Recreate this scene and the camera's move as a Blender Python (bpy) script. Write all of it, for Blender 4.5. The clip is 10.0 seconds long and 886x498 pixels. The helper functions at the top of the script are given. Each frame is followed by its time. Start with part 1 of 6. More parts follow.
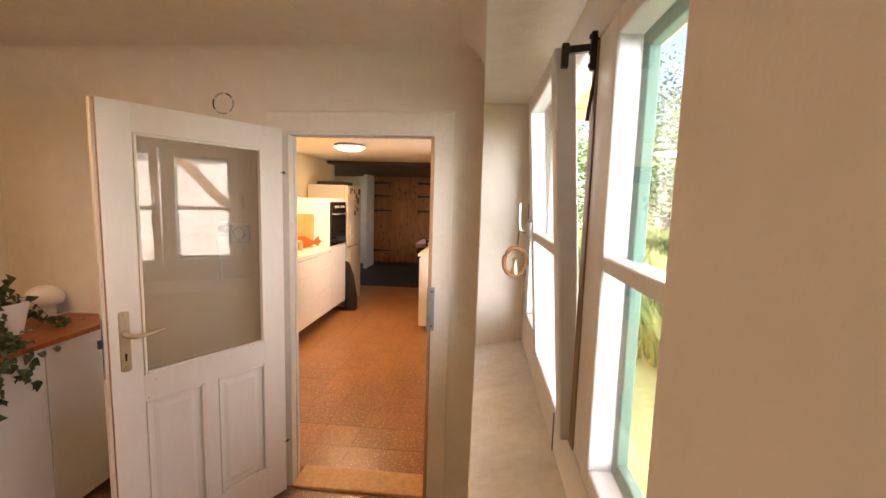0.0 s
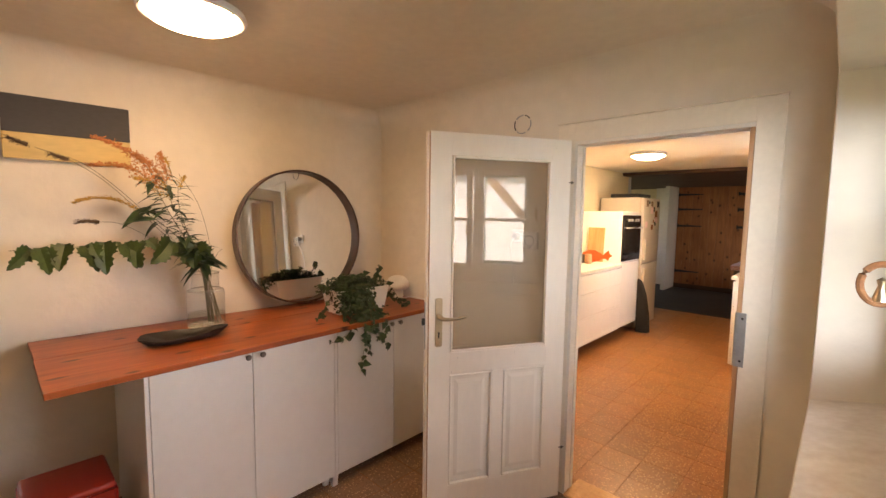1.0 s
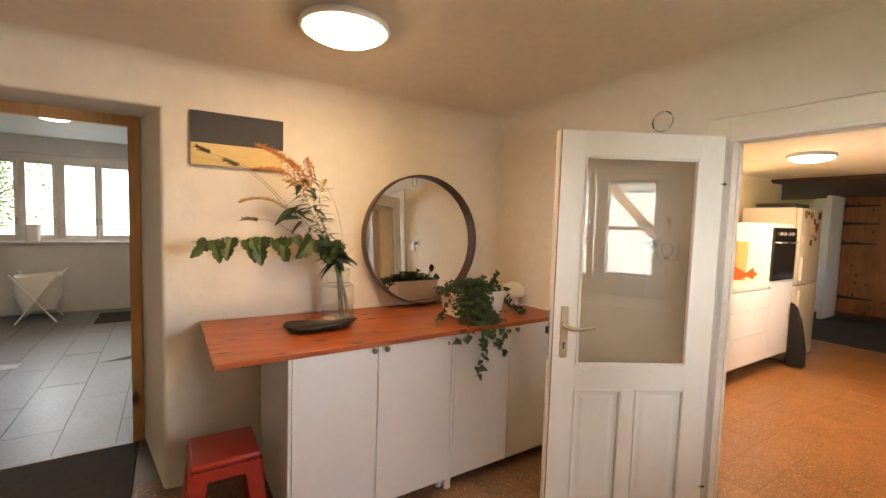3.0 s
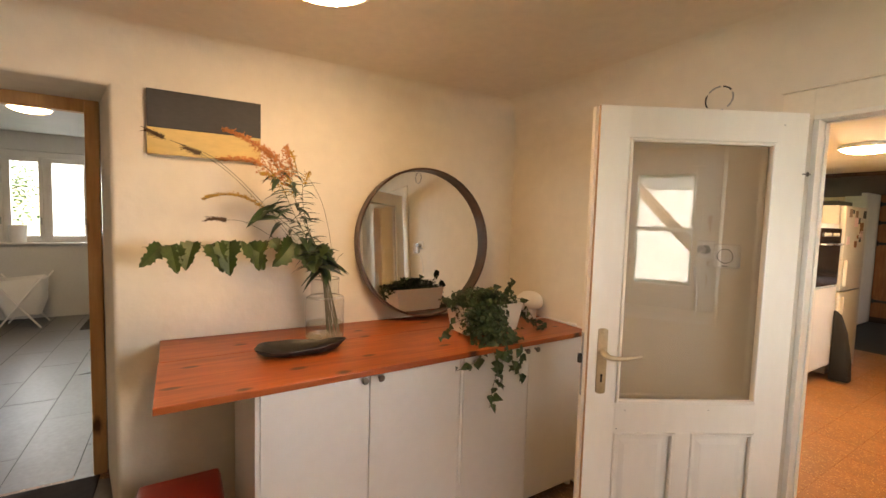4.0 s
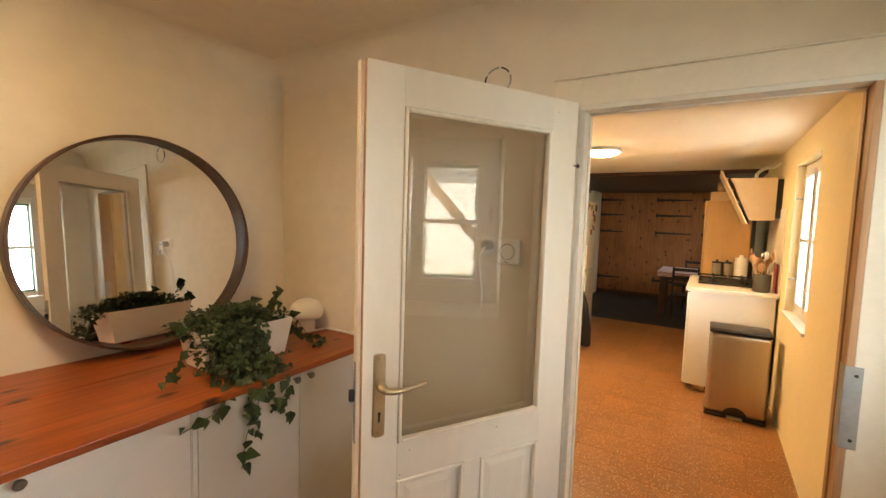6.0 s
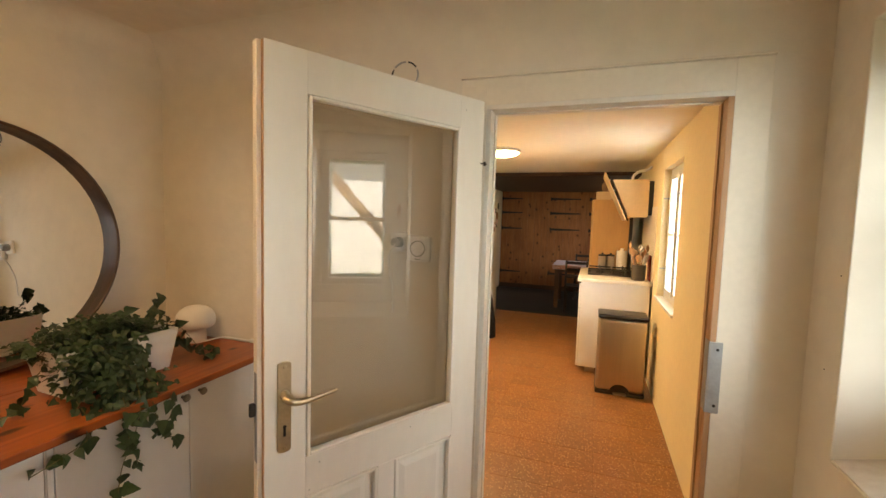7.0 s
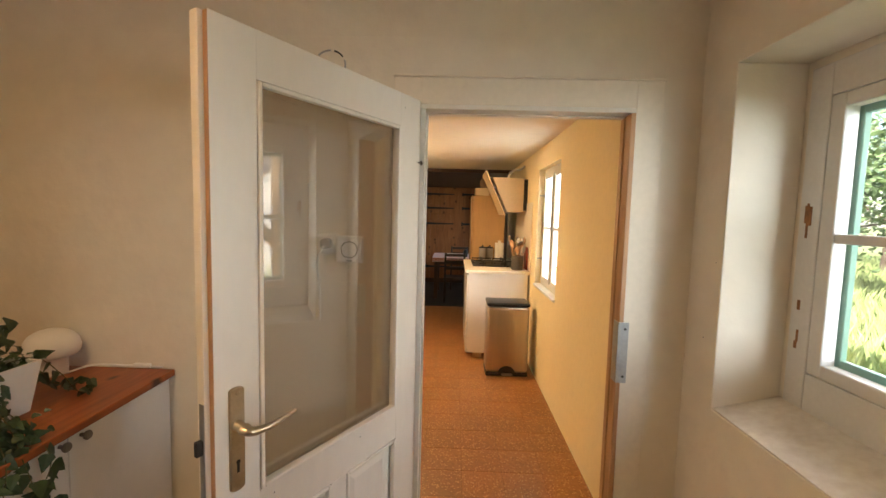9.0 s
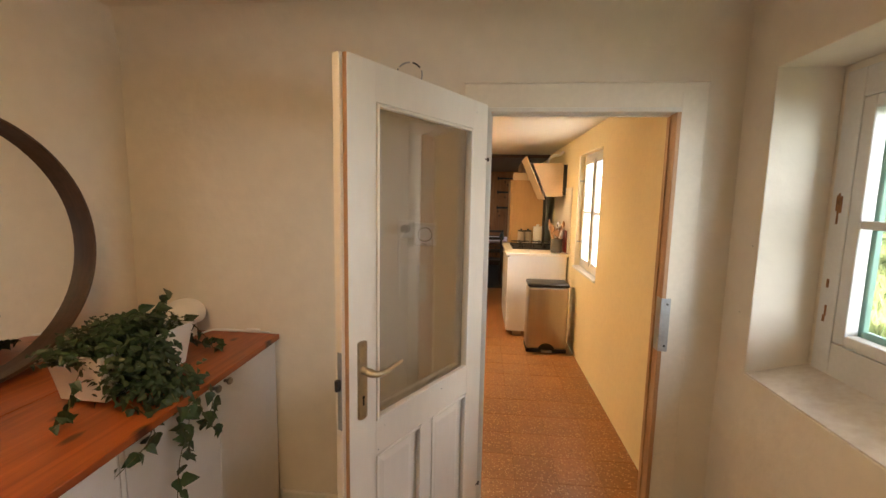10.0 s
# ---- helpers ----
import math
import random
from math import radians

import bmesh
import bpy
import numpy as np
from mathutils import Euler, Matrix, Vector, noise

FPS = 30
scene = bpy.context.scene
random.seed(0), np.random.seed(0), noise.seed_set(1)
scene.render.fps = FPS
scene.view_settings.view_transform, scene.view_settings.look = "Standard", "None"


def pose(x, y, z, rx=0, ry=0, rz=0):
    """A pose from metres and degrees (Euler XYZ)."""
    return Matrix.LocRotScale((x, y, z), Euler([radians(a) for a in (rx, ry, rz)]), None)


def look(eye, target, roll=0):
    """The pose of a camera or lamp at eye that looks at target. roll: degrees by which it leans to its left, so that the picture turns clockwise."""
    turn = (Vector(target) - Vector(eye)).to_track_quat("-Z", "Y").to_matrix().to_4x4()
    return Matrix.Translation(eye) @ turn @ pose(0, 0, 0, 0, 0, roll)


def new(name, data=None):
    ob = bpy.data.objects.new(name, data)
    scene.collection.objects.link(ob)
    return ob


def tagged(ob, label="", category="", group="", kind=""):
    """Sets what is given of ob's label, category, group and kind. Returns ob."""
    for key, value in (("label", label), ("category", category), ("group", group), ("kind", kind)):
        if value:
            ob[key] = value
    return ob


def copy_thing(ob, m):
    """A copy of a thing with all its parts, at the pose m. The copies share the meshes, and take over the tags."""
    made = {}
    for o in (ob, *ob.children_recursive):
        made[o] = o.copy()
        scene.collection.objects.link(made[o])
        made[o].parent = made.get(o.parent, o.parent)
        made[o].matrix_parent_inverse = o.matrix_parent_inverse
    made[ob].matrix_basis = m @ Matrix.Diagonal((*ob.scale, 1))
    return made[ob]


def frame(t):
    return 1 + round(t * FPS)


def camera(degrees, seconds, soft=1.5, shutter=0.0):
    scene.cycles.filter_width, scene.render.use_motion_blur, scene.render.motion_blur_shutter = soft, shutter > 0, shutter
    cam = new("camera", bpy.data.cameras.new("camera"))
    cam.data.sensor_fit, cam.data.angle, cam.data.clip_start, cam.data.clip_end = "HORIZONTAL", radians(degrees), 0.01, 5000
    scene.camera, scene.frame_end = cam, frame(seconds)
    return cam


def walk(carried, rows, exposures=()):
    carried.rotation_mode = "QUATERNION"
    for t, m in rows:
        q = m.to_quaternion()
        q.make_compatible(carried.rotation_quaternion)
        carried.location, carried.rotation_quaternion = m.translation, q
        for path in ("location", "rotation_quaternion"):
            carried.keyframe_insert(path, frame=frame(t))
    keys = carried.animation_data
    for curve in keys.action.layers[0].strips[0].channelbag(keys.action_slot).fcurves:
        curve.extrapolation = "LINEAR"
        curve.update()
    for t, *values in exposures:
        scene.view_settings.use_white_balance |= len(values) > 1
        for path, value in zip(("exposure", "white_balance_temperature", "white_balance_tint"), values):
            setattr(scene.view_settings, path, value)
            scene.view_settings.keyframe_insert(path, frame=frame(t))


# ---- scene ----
cam = camera(92.5, 10.0)
PATH = [
    (0, (0.104, 0.065, 1.651), (-0.072, 2.045, 1.427), 1.6),
    (0.5, (0.09, 0.085, 1.65), (-0.697, 1.913, 1.447), 1.1),
    (1, (0.15, 0.084, 1.61), (-1.221, 1.53, 1.436), 0.8),
    (1.5, (0.164, 0.09, 1.582), (-1.444, 1.268, 1.423), 1.0),
    (2, (0.179, 0.04, 1.561), (-1.48, 1.146, 1.413), 1.3),
    (2.5, (0.127, -0.004, 1.562), (-1.547, 1.082, 1.421), 1.6),
    (3.8, (-0.19, 0.192, 1.567), (-1.875, 1.263, 1.443), 1.8),
    (4, (-0.289, 0.247, 1.568), (-1.984, 1.299, 1.431), 1.7),
    (4.5, (-0.47, 0.334, 1.586), (-2.155, 1.4, 1.44), 1.6),
    (5, (-0.522, 0.505, 1.59), (-2.073, 1.758, 1.434), 1.7),
    (5.5, (-0.534, 0.587, 1.568), (-1.85, 2.085, 1.422), 1.7),
    (6, (-0.513, 0.662, 1.58), (-1.571, 2.352, 1.428), 1.8),
    (6.2, (-0.511, 0.68, 1.592), (-1.458, 2.435, 1.438), 1.9),
    (7.3, (-0.551, 0.685, 1.571), (-1.149, 2.587, 1.421), 1.6),
    (7.5, (-0.56, 0.631, 1.58), (-1.11, 2.547, 1.426), 1.6),
    (8, (-0.632, 0.567, 1.589), (-1.009, 2.525, 1.435), 1.6),
    (8.5, (-0.701, 0.637, 1.576), (-0.892, 2.622, 1.421), 1.6),
    (9, (-0.798, 0.649, 1.59), (-0.851, 2.642, 1.428), 1.5),
    (9.5, (-0.952, 0.578, 1.602), (-0.95, 2.57, 1.414), 1.5),
    (10, (-0.937, 0.382, 1.617), (-1.125, 2.358, 1.371), 1.1),
]
walk(cam, [(t, look(eye, target, roll)) for t, eye, target, roll in PATH], exposures=[(0, 2.32, 7200, 22), (2.5, 2.58, 6650, 14), (4.5, 2.47, 7400, 13), (5.8, 2.44, 7500, 10), (7.5, 2.24, 7100, 9), (10.0, 2.12, 6800, 12)])

ROOM_LAMP = 12.6
KITCHEN_LAMP = 38.0

# ---------------- world, sun, daylight ----------------
world = bpy.data.worlds.new("world")
scene.world = world
world.use_nodes = True
wn = world.node_tree.nodes
wl = world.node_tree.links
sky = wn.new("ShaderNodeTexSky")
sky.sky_type = "NISHITA"
sky.sun_disc = False
sky.sun_elevation = radians(43)
sky.sun_rotation = radians(232)
wl.new(sky.outputs[0], wn["Background"].inputs[0])
wn["Background"].inputs[1].default_value = 0.11
sun_data = bpy.data.lights.new("sun", "SUN")
sun_data.energy, sun_data.angle, sun_data.color = 4.6, radians(0.6), (1.0, 0.94, 0.85)
sun = new("sun", sun_data)
sun.matrix_world = look((-9.0, -7.0, 10.5), (0, 0, 0))


def window_light(name, centre, toward, sx, sy, watts, color=(0.95, 0.98, 1.0)):
    """An added area lamp outside a window, standing in for sky light."""
    data = bpy.data.lights.new(name, "AREA")
    data.shape, data.size, data.size_y, data.energy, data.color = "RECTANGLE", sx, sy, watts, color
    ob = new(name, data)
    ob.matrix_world = look(centre, toward)
    return ob


window_light("sky_light_hall", (2.65, -1.45, 2.0), (-0.7, 2.0, 1.55), 2.9, 2.5, 88, (0.80, 0.92, 1.0))
# High and northeast lamps are added to lift the dim west side.
window_light("sky_fill_high", (2.9, 0.9, 3.7), (-1.7, 1.1, 0.6), 4.0, 1.9, 34, (0.92, 0.96, 1.0))
window_light("sky_fill_northeast", (2.9, 3.05, 1.9), (-2.6, -0.25, 1.1), 1.7, 1.9, 84, (0.92, 0.97, 1.0))
window_light("sky_light_kitchen", (2.4, 6.4, 2.2), (-1.2, 3.9, 0.8), 1.8, 1.8, 85)
window_light("sky_light_bath", (-10.6, -1.25, 2.1), (-8.0, -1.25, 1.3), 2.2, 1.6, 36)
window_light("sky_light_dining_east", (1.5, 9.0, 2.2), (-1.2, 9.2, 0.8), 1.5, 1.4, 5)
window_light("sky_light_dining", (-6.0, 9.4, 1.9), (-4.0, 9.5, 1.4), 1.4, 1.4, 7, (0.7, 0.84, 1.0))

# ---------------- materials ----------------


def material(name, base, rough=0.5, metal=0.0, vary=0.12, scale=6.0, fine=60.0, bump=0.1, stretch=(1, 1, 1), dark=None, bump_scale=None, spec=0.5, random_obj=0.0, dist=0.004):
    m = bpy.data.materials.new(name)
    m.use_nodes = True
    nt = m.node_tree
    n, l = nt.nodes, nt.links
    p = n["Principled BSDF"]
    p.inputs["Roughness"].default_value = rough
    p.inputs["Metallic"].default_value = metal
    p.inputs["Specular IOR Level"].default_value = spec
    tc = n.new("ShaderNodeTexCoord")
    mp = n.new("ShaderNodeMapping")
    mp.inputs["Scale"].default_value = stretch
    l.new(tc.outputs["Object"], mp.inputs["Vector"])
    big = n.new("ShaderNodeTexNoise")
    big.inputs["Scale"].default_value = scale
    big.inputs["Detail"].default_value = 4
    small = n.new("ShaderNodeTexNoise")
    small.inputs["Scale"].default_value = fine
    small.inputs["Detail"].default_value = 5
    l.new(mp.outputs[0], big.inputs["Vector"])
    l.new(mp.outputs[0], small.inputs["Vector"])
    mixn = n.new("ShaderNodeMix")
    mixn.inputs["Factor"].default_value = 0.4
    l.new(big.outputs["Fac"], mixn.inputs["A"])
    l.new(small.outputs["Fac"], mixn.inputs["B"])
    ramp = n.new("ShaderNodeValToRGB")
    d = dark if dark else tuple(c * (1 - vary * 1.6) for c in base)
    b = tuple(min(1, c * (1 + vary * 0.5)) for c in base)
    ramp.color_ramp.elements[0].position = 0.32
    ramp.color_ramp.elements[1].position = 0.68
    ramp.color_ramp.elements[0].color = (*d, 1)
    ramp.color_ramp.elements[1].color = (*b, 1)
    l.new(mixn.outputs["Result"], ramp.inputs["Fac"])
    out = ramp.outputs["Color"]
    if random_obj:
        oi = n.new("ShaderNodeObjectInfo")
        mr = n.new("ShaderNodeMapRange")
        mr.inputs["To Min"].default_value = 1 - random_obj
        mr.inputs["To Max"].default_value = 1 + random_obj
        l.new(oi.outputs["Random"], mr.inputs["Value"])
        hs = n.new("ShaderNodeHueSaturation")
        l.new(mr.outputs["Result"], hs.inputs["Value"])
        l.new(out, hs.inputs["Color"])
        out = hs.outputs["Color"]
    l.new(out, p.inputs["Base Color"])
    rr = n.new("ShaderNodeMapRange")
    rr.inputs["To Min"].default_value = max(0.03, rough - 0.08)
    rr.inputs["To Max"].default_value = min(1, rough + 0.1)
    l.new(big.outputs["Fac"], rr.inputs["Value"])
    l.new(rr.outputs["Result"], p.inputs["Roughness"])
    if bump:
        bp = n.new("ShaderNodeBump")
        bp.inputs["Strength"].default_value = bump
        bp.inputs["Distance"].default_value = dist
        l.new(mixn.outputs["Result"], bp.inputs["Height"])
        l.new(bp.outputs[0], p.inputs["Normal"])
    return m


def wood_material(name, light, dark, along=1, rough=0.45, grain=9.0, knots=True, bump=0.15, random_obj=0.0, knot_scale=3.2, flat=None, knot_size=1.0, knot_long=0.5, knot_dark=0.25):
    """Stretched grain along one axis with scattered dark knots."""
    m = bpy.data.materials.new(name)
    m.use_nodes = True
    nt = m.node_tree
    n, l = nt.nodes, nt.links
    p = n["Principled BSDF"]
    p.inputs["Roughness"].default_value = rough
    tc = n.new("ShaderNodeTexCoord")
    mp = n.new("ShaderNodeMapping")
    s = [1.0, 1.0, 1.0]
    s[along] = 0.09
    mp.inputs["Scale"].default_value = s
    l.new(tc.outputs["Object"], mp.inputs["Vector"])
    g = n.new("ShaderNodeTexNoise")
    g.inputs["Scale"].default_value = grain * 4
    g.inputs["Detail"].default_value = 6
    g.inputs["Distortion"].default_value = 0.6
    l.new(mp.outputs[0], g.inputs["Vector"])
    patch = n.new("ShaderNodeTexNoise")
    patch.inputs["Scale"].default_value = 2.2
    patch.inputs["Detail"].default_value = 3
    l.new(tc.outputs["Object"], patch.inputs["Vector"])
    mx = n.new("ShaderNodeMix")
    mx.inputs["Factor"].default_value = 0.35
    l.new(g.outputs["Fac"], mx.inputs["A"])
    l.new(patch.outputs["Fac"], mx.inputs["B"])
    ramp = n.new("ShaderNodeValToRGB")
    ramp.color_ramp.elements[0].position = 0.33
    ramp.color_ramp.elements[1].position = 0.66
    ramp.color_ramp.elements[0].color = (*dark, 1)
    ramp.color_ramp.elements[1].color = (*light, 1)
    l.new(mx.outputs["Result"], ramp.inputs["Fac"])
    out = ramp.outputs["Color"]
    if knots:
        km = n.new("ShaderNodeMapping")
        ks = [1.0, 1.0, 1.0]
        ks[along] = knot_long
        km.inputs["Scale"].default_value = ks
        if flat == 1:
            km.inputs["Rotation"].default_value = (radians(90), 0, 0)
        elif flat == 0:
            km.inputs["Rotation"].default_value = (0, radians(90), 0)
        l.new(tc.outputs["Object"], km.inputs["Vector"])
        v = n.new("ShaderNodeTexVoronoi")
        v.voronoi_dimensions = "2D"
        v.inputs["Scale"].default_value = knot_scale
        l.new(km.outputs[0], v.inputs["Vector"])
        kd = n.new("ShaderNodeMath")
        kd.operation = "MULTIPLY_ADD"
        kd.inputs[1].default_value = 0.16
        l.new(g.outputs["Fac"], kd.inputs[0])
        l.new(v.outputs["Distance"], kd.inputs[2])
        kr = n.new("ShaderNodeValToRGB")
        kr.color_ramp.elements[0].position = 0.13 * knot_size
        kr.color_ramp.elements[1].position = 0.21 * knot_size
        kr.color_ramp.elements[0].color = (1, 1, 1, 1)
        kr.color_ramp.elements[1].color = (0, 0, 0, 1)
        l.new(kd.outputs[0], kr.inputs["Fac"])
        sepk = n.new("ShaderNodeSeparateColor")
        l.new(v.outputs["Color"], sepk.inputs[0])
        some = n.new("ShaderNodeMath")
        some.operation = "GREATER_THAN"
        some.inputs[1].default_value = 0.45
        l.new(sepk.outputs[0], some.inputs[0])
        both = n.new("ShaderNodeMath")
        both.operation = "MULTIPLY"
        l.new(kr.outputs["Color"], both.inputs[0])
        l.new(some.outputs[0], both.inputs[1])
        km2 = n.new("ShaderNodeMix")
        km2.data_type = "RGBA"
        l.new(both.outputs[0], km2.inputs[0])
        l.new(out, km2.inputs[6])
        km2.inputs[7].default_value = (*(c * knot_dark for c in dark), 1)
        out = km2.outputs[2]
    if random_obj:
        oi = n.new("ShaderNodeObjectInfo")
        mr = n.new("ShaderNodeMapRange")
        mr.inputs["To Min"].default_value = 1 - random_obj
        mr.inputs["To Max"].default_value = 1 + random_obj
        l.new(oi.outputs["Random"], mr.inputs["Value"])
        hs = n.new("ShaderNodeHueSaturation")
        l.new(mr.outputs["Result"], hs.inputs["Value"])
        l.new(out, hs.inputs["Color"])
        out = hs.outputs["Color"]
    l.new(out, p.inputs["Base Color"])
    bp = n.new("ShaderNodeBump")
    bp.inputs["Strength"].default_value = bump
    bp.inputs["Distance"].default_value = 0.002
    l.new(g.outputs["Fac"], bp.inputs["Height"])
    l.new(bp.outputs[0], p.inputs["Normal"])
    return m


def terrazzo(name, base, chip_light, chip_dark):
    """Reddish ground with small light and dark stone chips."""
    m = material(name, base, 0.34, vary=0.22, scale=3.0, fine=40, bump=0.06, random_obj=0.1)
    nt = m.node_tree
    n, l = nt.nodes, nt.links
    p = n["Principled BSDF"]
    src = p.inputs["Base Color"].links[0].from_socket
    g = n.new("ShaderNodeNewGeometry")
    v = n.new("ShaderNodeTexVoronoi")
    v.inputs["Scale"].default_value = 98
    l.new(g.outputs["Position"], v.inputs["Vector"])
    sep = n.new("ShaderNodeSeparateColor")
    l.new(v.outputs["Color"], sep.inputs[0])
    prev = src
    for lo, colour in ((0.70, chip_light), (0.80, chip_dark)):
        gt = n.new("ShaderNodeMath")
        gt.operation = "GREATER_THAN"
        gt.inputs[1].default_value = lo
        l.new(sep.outputs[0 if colour is chip_light else 1], gt.inputs[0])
        lt = n.new("ShaderNodeMath")
        lt.operation = "LESS_THAN"
        lt.inputs[1].default_value = 0.42
        l.new(v.outputs["Distance"], lt.inputs[0])
        mul = n.new("ShaderNodeMath")
        mul.operation = "MULTIPLY"
        l.new(gt.outputs[0], mul.inputs[0])
        l.new(lt.outputs[0], mul.inputs[1])
        mx = n.new("ShaderNodeMix")
        mx.data_type = "RGBA"
        l.new(mul.outputs[0], mx.inputs[0])
        l.new(prev, mx.inputs[6])
        mx.inputs[7].default_value = (*colour, 1)
        prev = mx.outputs[2]
    l.new(prev, p.inputs["Base Color"])
    return m


def emission(name, colour, strength):
    m = bpy.data.materials.new(name)
    m.use_nodes = True
    n, l = m.node_tree.nodes, m.node_tree.links
    n.remove(n["Principled BSDF"])
    e = n.new("ShaderNodeEmission")
    e.inputs[0].default_value = (*colour, 1)
    e.inputs[1].default_value = strength
    l.new(e.outputs[0], n["Material Output"].inputs[0])
    return m


def pane_material(name, tint=(1, 1, 1), ior=1.5, haze=0.0):
    """Thin clear glass: lets light through, gloss by Fresnel, a little diffuse haze."""
    m = bpy.data.materials.new(name)
    m.use_nodes = True
    n, l = m.node_tree.nodes, m.node_tree.links
    n.remove(n["Principled BSDF"])
    t = n.new("ShaderNodeBsdfTransparent")
    t.inputs[0].default_value = (*tint, 1)
    g = n.new("ShaderNodeBsdfGlossy")
    g.inputs["Roughness"].default_value = 0.015
    f = n.new("ShaderNodeLayerWeight")
    f.inputs["Blend"].default_value = 0.5
    pw = n.new("ShaderNodeMath")
    pw.operation = "POWER"
    pw.inputs[1].default_value = 4.0
    l.new(f.outputs["Facing"], pw.inputs[0])
    r0 = ((ior - 1) / (ior + 1)) ** 2
    ma = n.new("ShaderNodeMath")
    ma.operation = "MULTIPLY_ADD"
    ma.inputs[1].default_value = 0.8
    ma.inputs[2].default_value = r0
    l.new(pw.outputs[0], ma.inputs[0])
    mx = n.new("ShaderNodeMixShader")
    l.new(ma.outputs[0], mx.inputs[0])
    l.new(t.outputs[0], mx.inputs[1])
    l.new(g.outputs[0], mx.inputs[2])
    last = mx
    if haze:
        d = n.new("ShaderNodeBsdfDiffuse")
        d.inputs[0].default_value = (0.7, 0.68, 0.64, 1)
        tc = n.new("ShaderNodeTexCoord")
        no = n.new("ShaderNodeTexNoise")
        no.inputs["Scale"].default_value = 5
        no.inputs["Detail"].default_value = 8
        l.new(tc.outputs["Object"], no.inputs["Vector"])
        mr = n.new("ShaderNodeMapRange")
        mr.inputs["From Min"].default_value = 0.35
        mr.inputs["From Max"].default_value = 0.75
        mr.inputs["To Min"].default_value = haze * 0.3
        mr.inputs["To Max"].default_value = haze * 1.6
        l.new(no.outputs["Fac"], mr.inputs["Value"])
        m2 = n.new("ShaderNodeMixShader")
        l.new(mr.outputs["Result"], m2.inputs[0])
        l.new(mx.outputs[0], m2.inputs[1])
        l.new(d.outputs[0], m2.inputs[2])
        last = m2
    l.new(last.outputs[0], n["Material Output"].inputs[0])
    return m


def white_glass_material(name):
    """White translucent glass: scatters the daylight that falls on it."""
    m = bpy.data.materials.new(name)
    m.use_nodes = True
    n, l = m.node_tree.nodes, m.node_tree.links
    n.remove(n["Principled BSDF"])
    t = n.new("ShaderNodeBsdfTranslucent")
    t.inputs[0].default_value = (0.9, 0.92, 0.92, 1)
    g = n.new("ShaderNodeBsdfGlossy")
    g.inputs["Roughness"].default_value = 0.35
    mx = n.new("ShaderNodeMixShader")
    mx.inputs[0].default_value = 0.05
    l.new(t.outputs[0], mx.inputs[1])
    l.new(g.outputs[0], mx.inputs[2])
    l.new(mx.outputs[0], n["Material Output"].inputs[0])
    return m


PLASTER = material("lime_plaster", (0.81, 0.755, 0.655), 0.85, vary=0.06, scale=1.7, fine=11, bump=0.4, dist=0.03, spec=0.2)
CEILING = material("ceiling_paint", (0.80, 0.73, 0.62), 0.9, vary=0.06, scale=1.3, fine=18, bump=0.2, dist=0.012, spec=0.2)
KPLASTER = material("cream_wall_paint", (0.84, 0.72, 0.47), 0.8, vary=0.05, scale=1.5, fine=25, bump=0.2, dist=0.01, spec=0.2)
KCEIL = material("cream_ceiling_paint", (0.84, 0.77, 0.64), 0.85, vary=0.04, scale=1.5, fine=20, bump=0.15, spec=0.2)
BATHWALL = material("grey_wall_paint", (0.62, 0.63, 0.62), 0.8, vary=0.05, scale=2, fine=30, bump=0.15)
CASING = material("casing_paint", (0.80, 0.735, 0.625), 0.6, vary=0.06, scale=2.2, fine=40, bump=0.14, spec=0.3)
MULLIONSHADE = material("olive_brown_shade", (0.30, 0.22, 0.13), 0.7, vary=0.12, scale=9, fine=70, bump=0.1)
TRIM = material("old_white_gloss_paint", (0.78, 0.74, 0.67), 0.42, vary=0.07, scale=3, fine=45, bump=0.12)
DOORPAINT = material("white_door_paint", (0.83, 0.785, 0.70), 0.36, vary=0.035, scale=2.5, fine=35, bump=0.08, stretch=(1, 1, 0.3))
SASH = material("white_window_paint", (0.71, 0.71, 0.69), 0.4, vary=0.06, scale=5, fine=60, bump=0.1)
SILLPAINT = material("worn_sill_paint", (0.76, 0.73, 0.68), 0.5, vary=0.1, scale=7, fine=38, bump=0.2, dark=(0.58, 0.52, 0.45))
EDGEWOOD = wood_material("bare_door_edge_wood", (0.52, 0.31, 0.17), (0.36, 0.19, 0.09), along=2, rough=0.55, knots=False)
FRAMEWOOD = wood_material("pine_door_frame", (0.68, 0.40, 0.18), (0.50, 0.26, 0.10), along=2, rough=0.5, flat=0, knot_scale=4.0)
TOPWOOD = wood_material("orange_stained_pine", (0.43, 0.112, 0.027), (0.21, 0.045, 0.011), along=1, rough=0.36, knot_scale=6.5, flat=2)
KNOTTYPINE = wood_material("knotty_pine_boards", (0.36, 0.145, 0.05), (0.21, 0.072, 0.022), along=2, rough=0.5, random_obj=0.09, knot_scale=5.2, flat=1, knot_size=1.1, knot_long=0.8, knot_dark=0.42)
# Chair wood kept near black to stand in for shade round the table.
DARKCHAIR = wood_material("shade_dark_chair", (0.04, 0.022, 0.012), (0.018, 0.01, 0.006), along=2, rough=0.55, knots=False)
DARKBOARD = wood_material("dark_ceiling_boards", (0.09, 0.045, 0.022), (0.045, 0.022, 0.012), along=0, rough=0.6, knots=False)
MIRRORWOOD = wood_material("dark_walnut_veneer", (0.085, 0.042, 0.026), (0.04, 0.02, 0.013), along=2, rough=0.4, knots=False, grain=14)
DARKTIMBER = wood_material("weathered_timber", (0.30, 0.21, 0.14), (0.17, 0.11, 0.07), along=2, rough=0.8, knots=False)
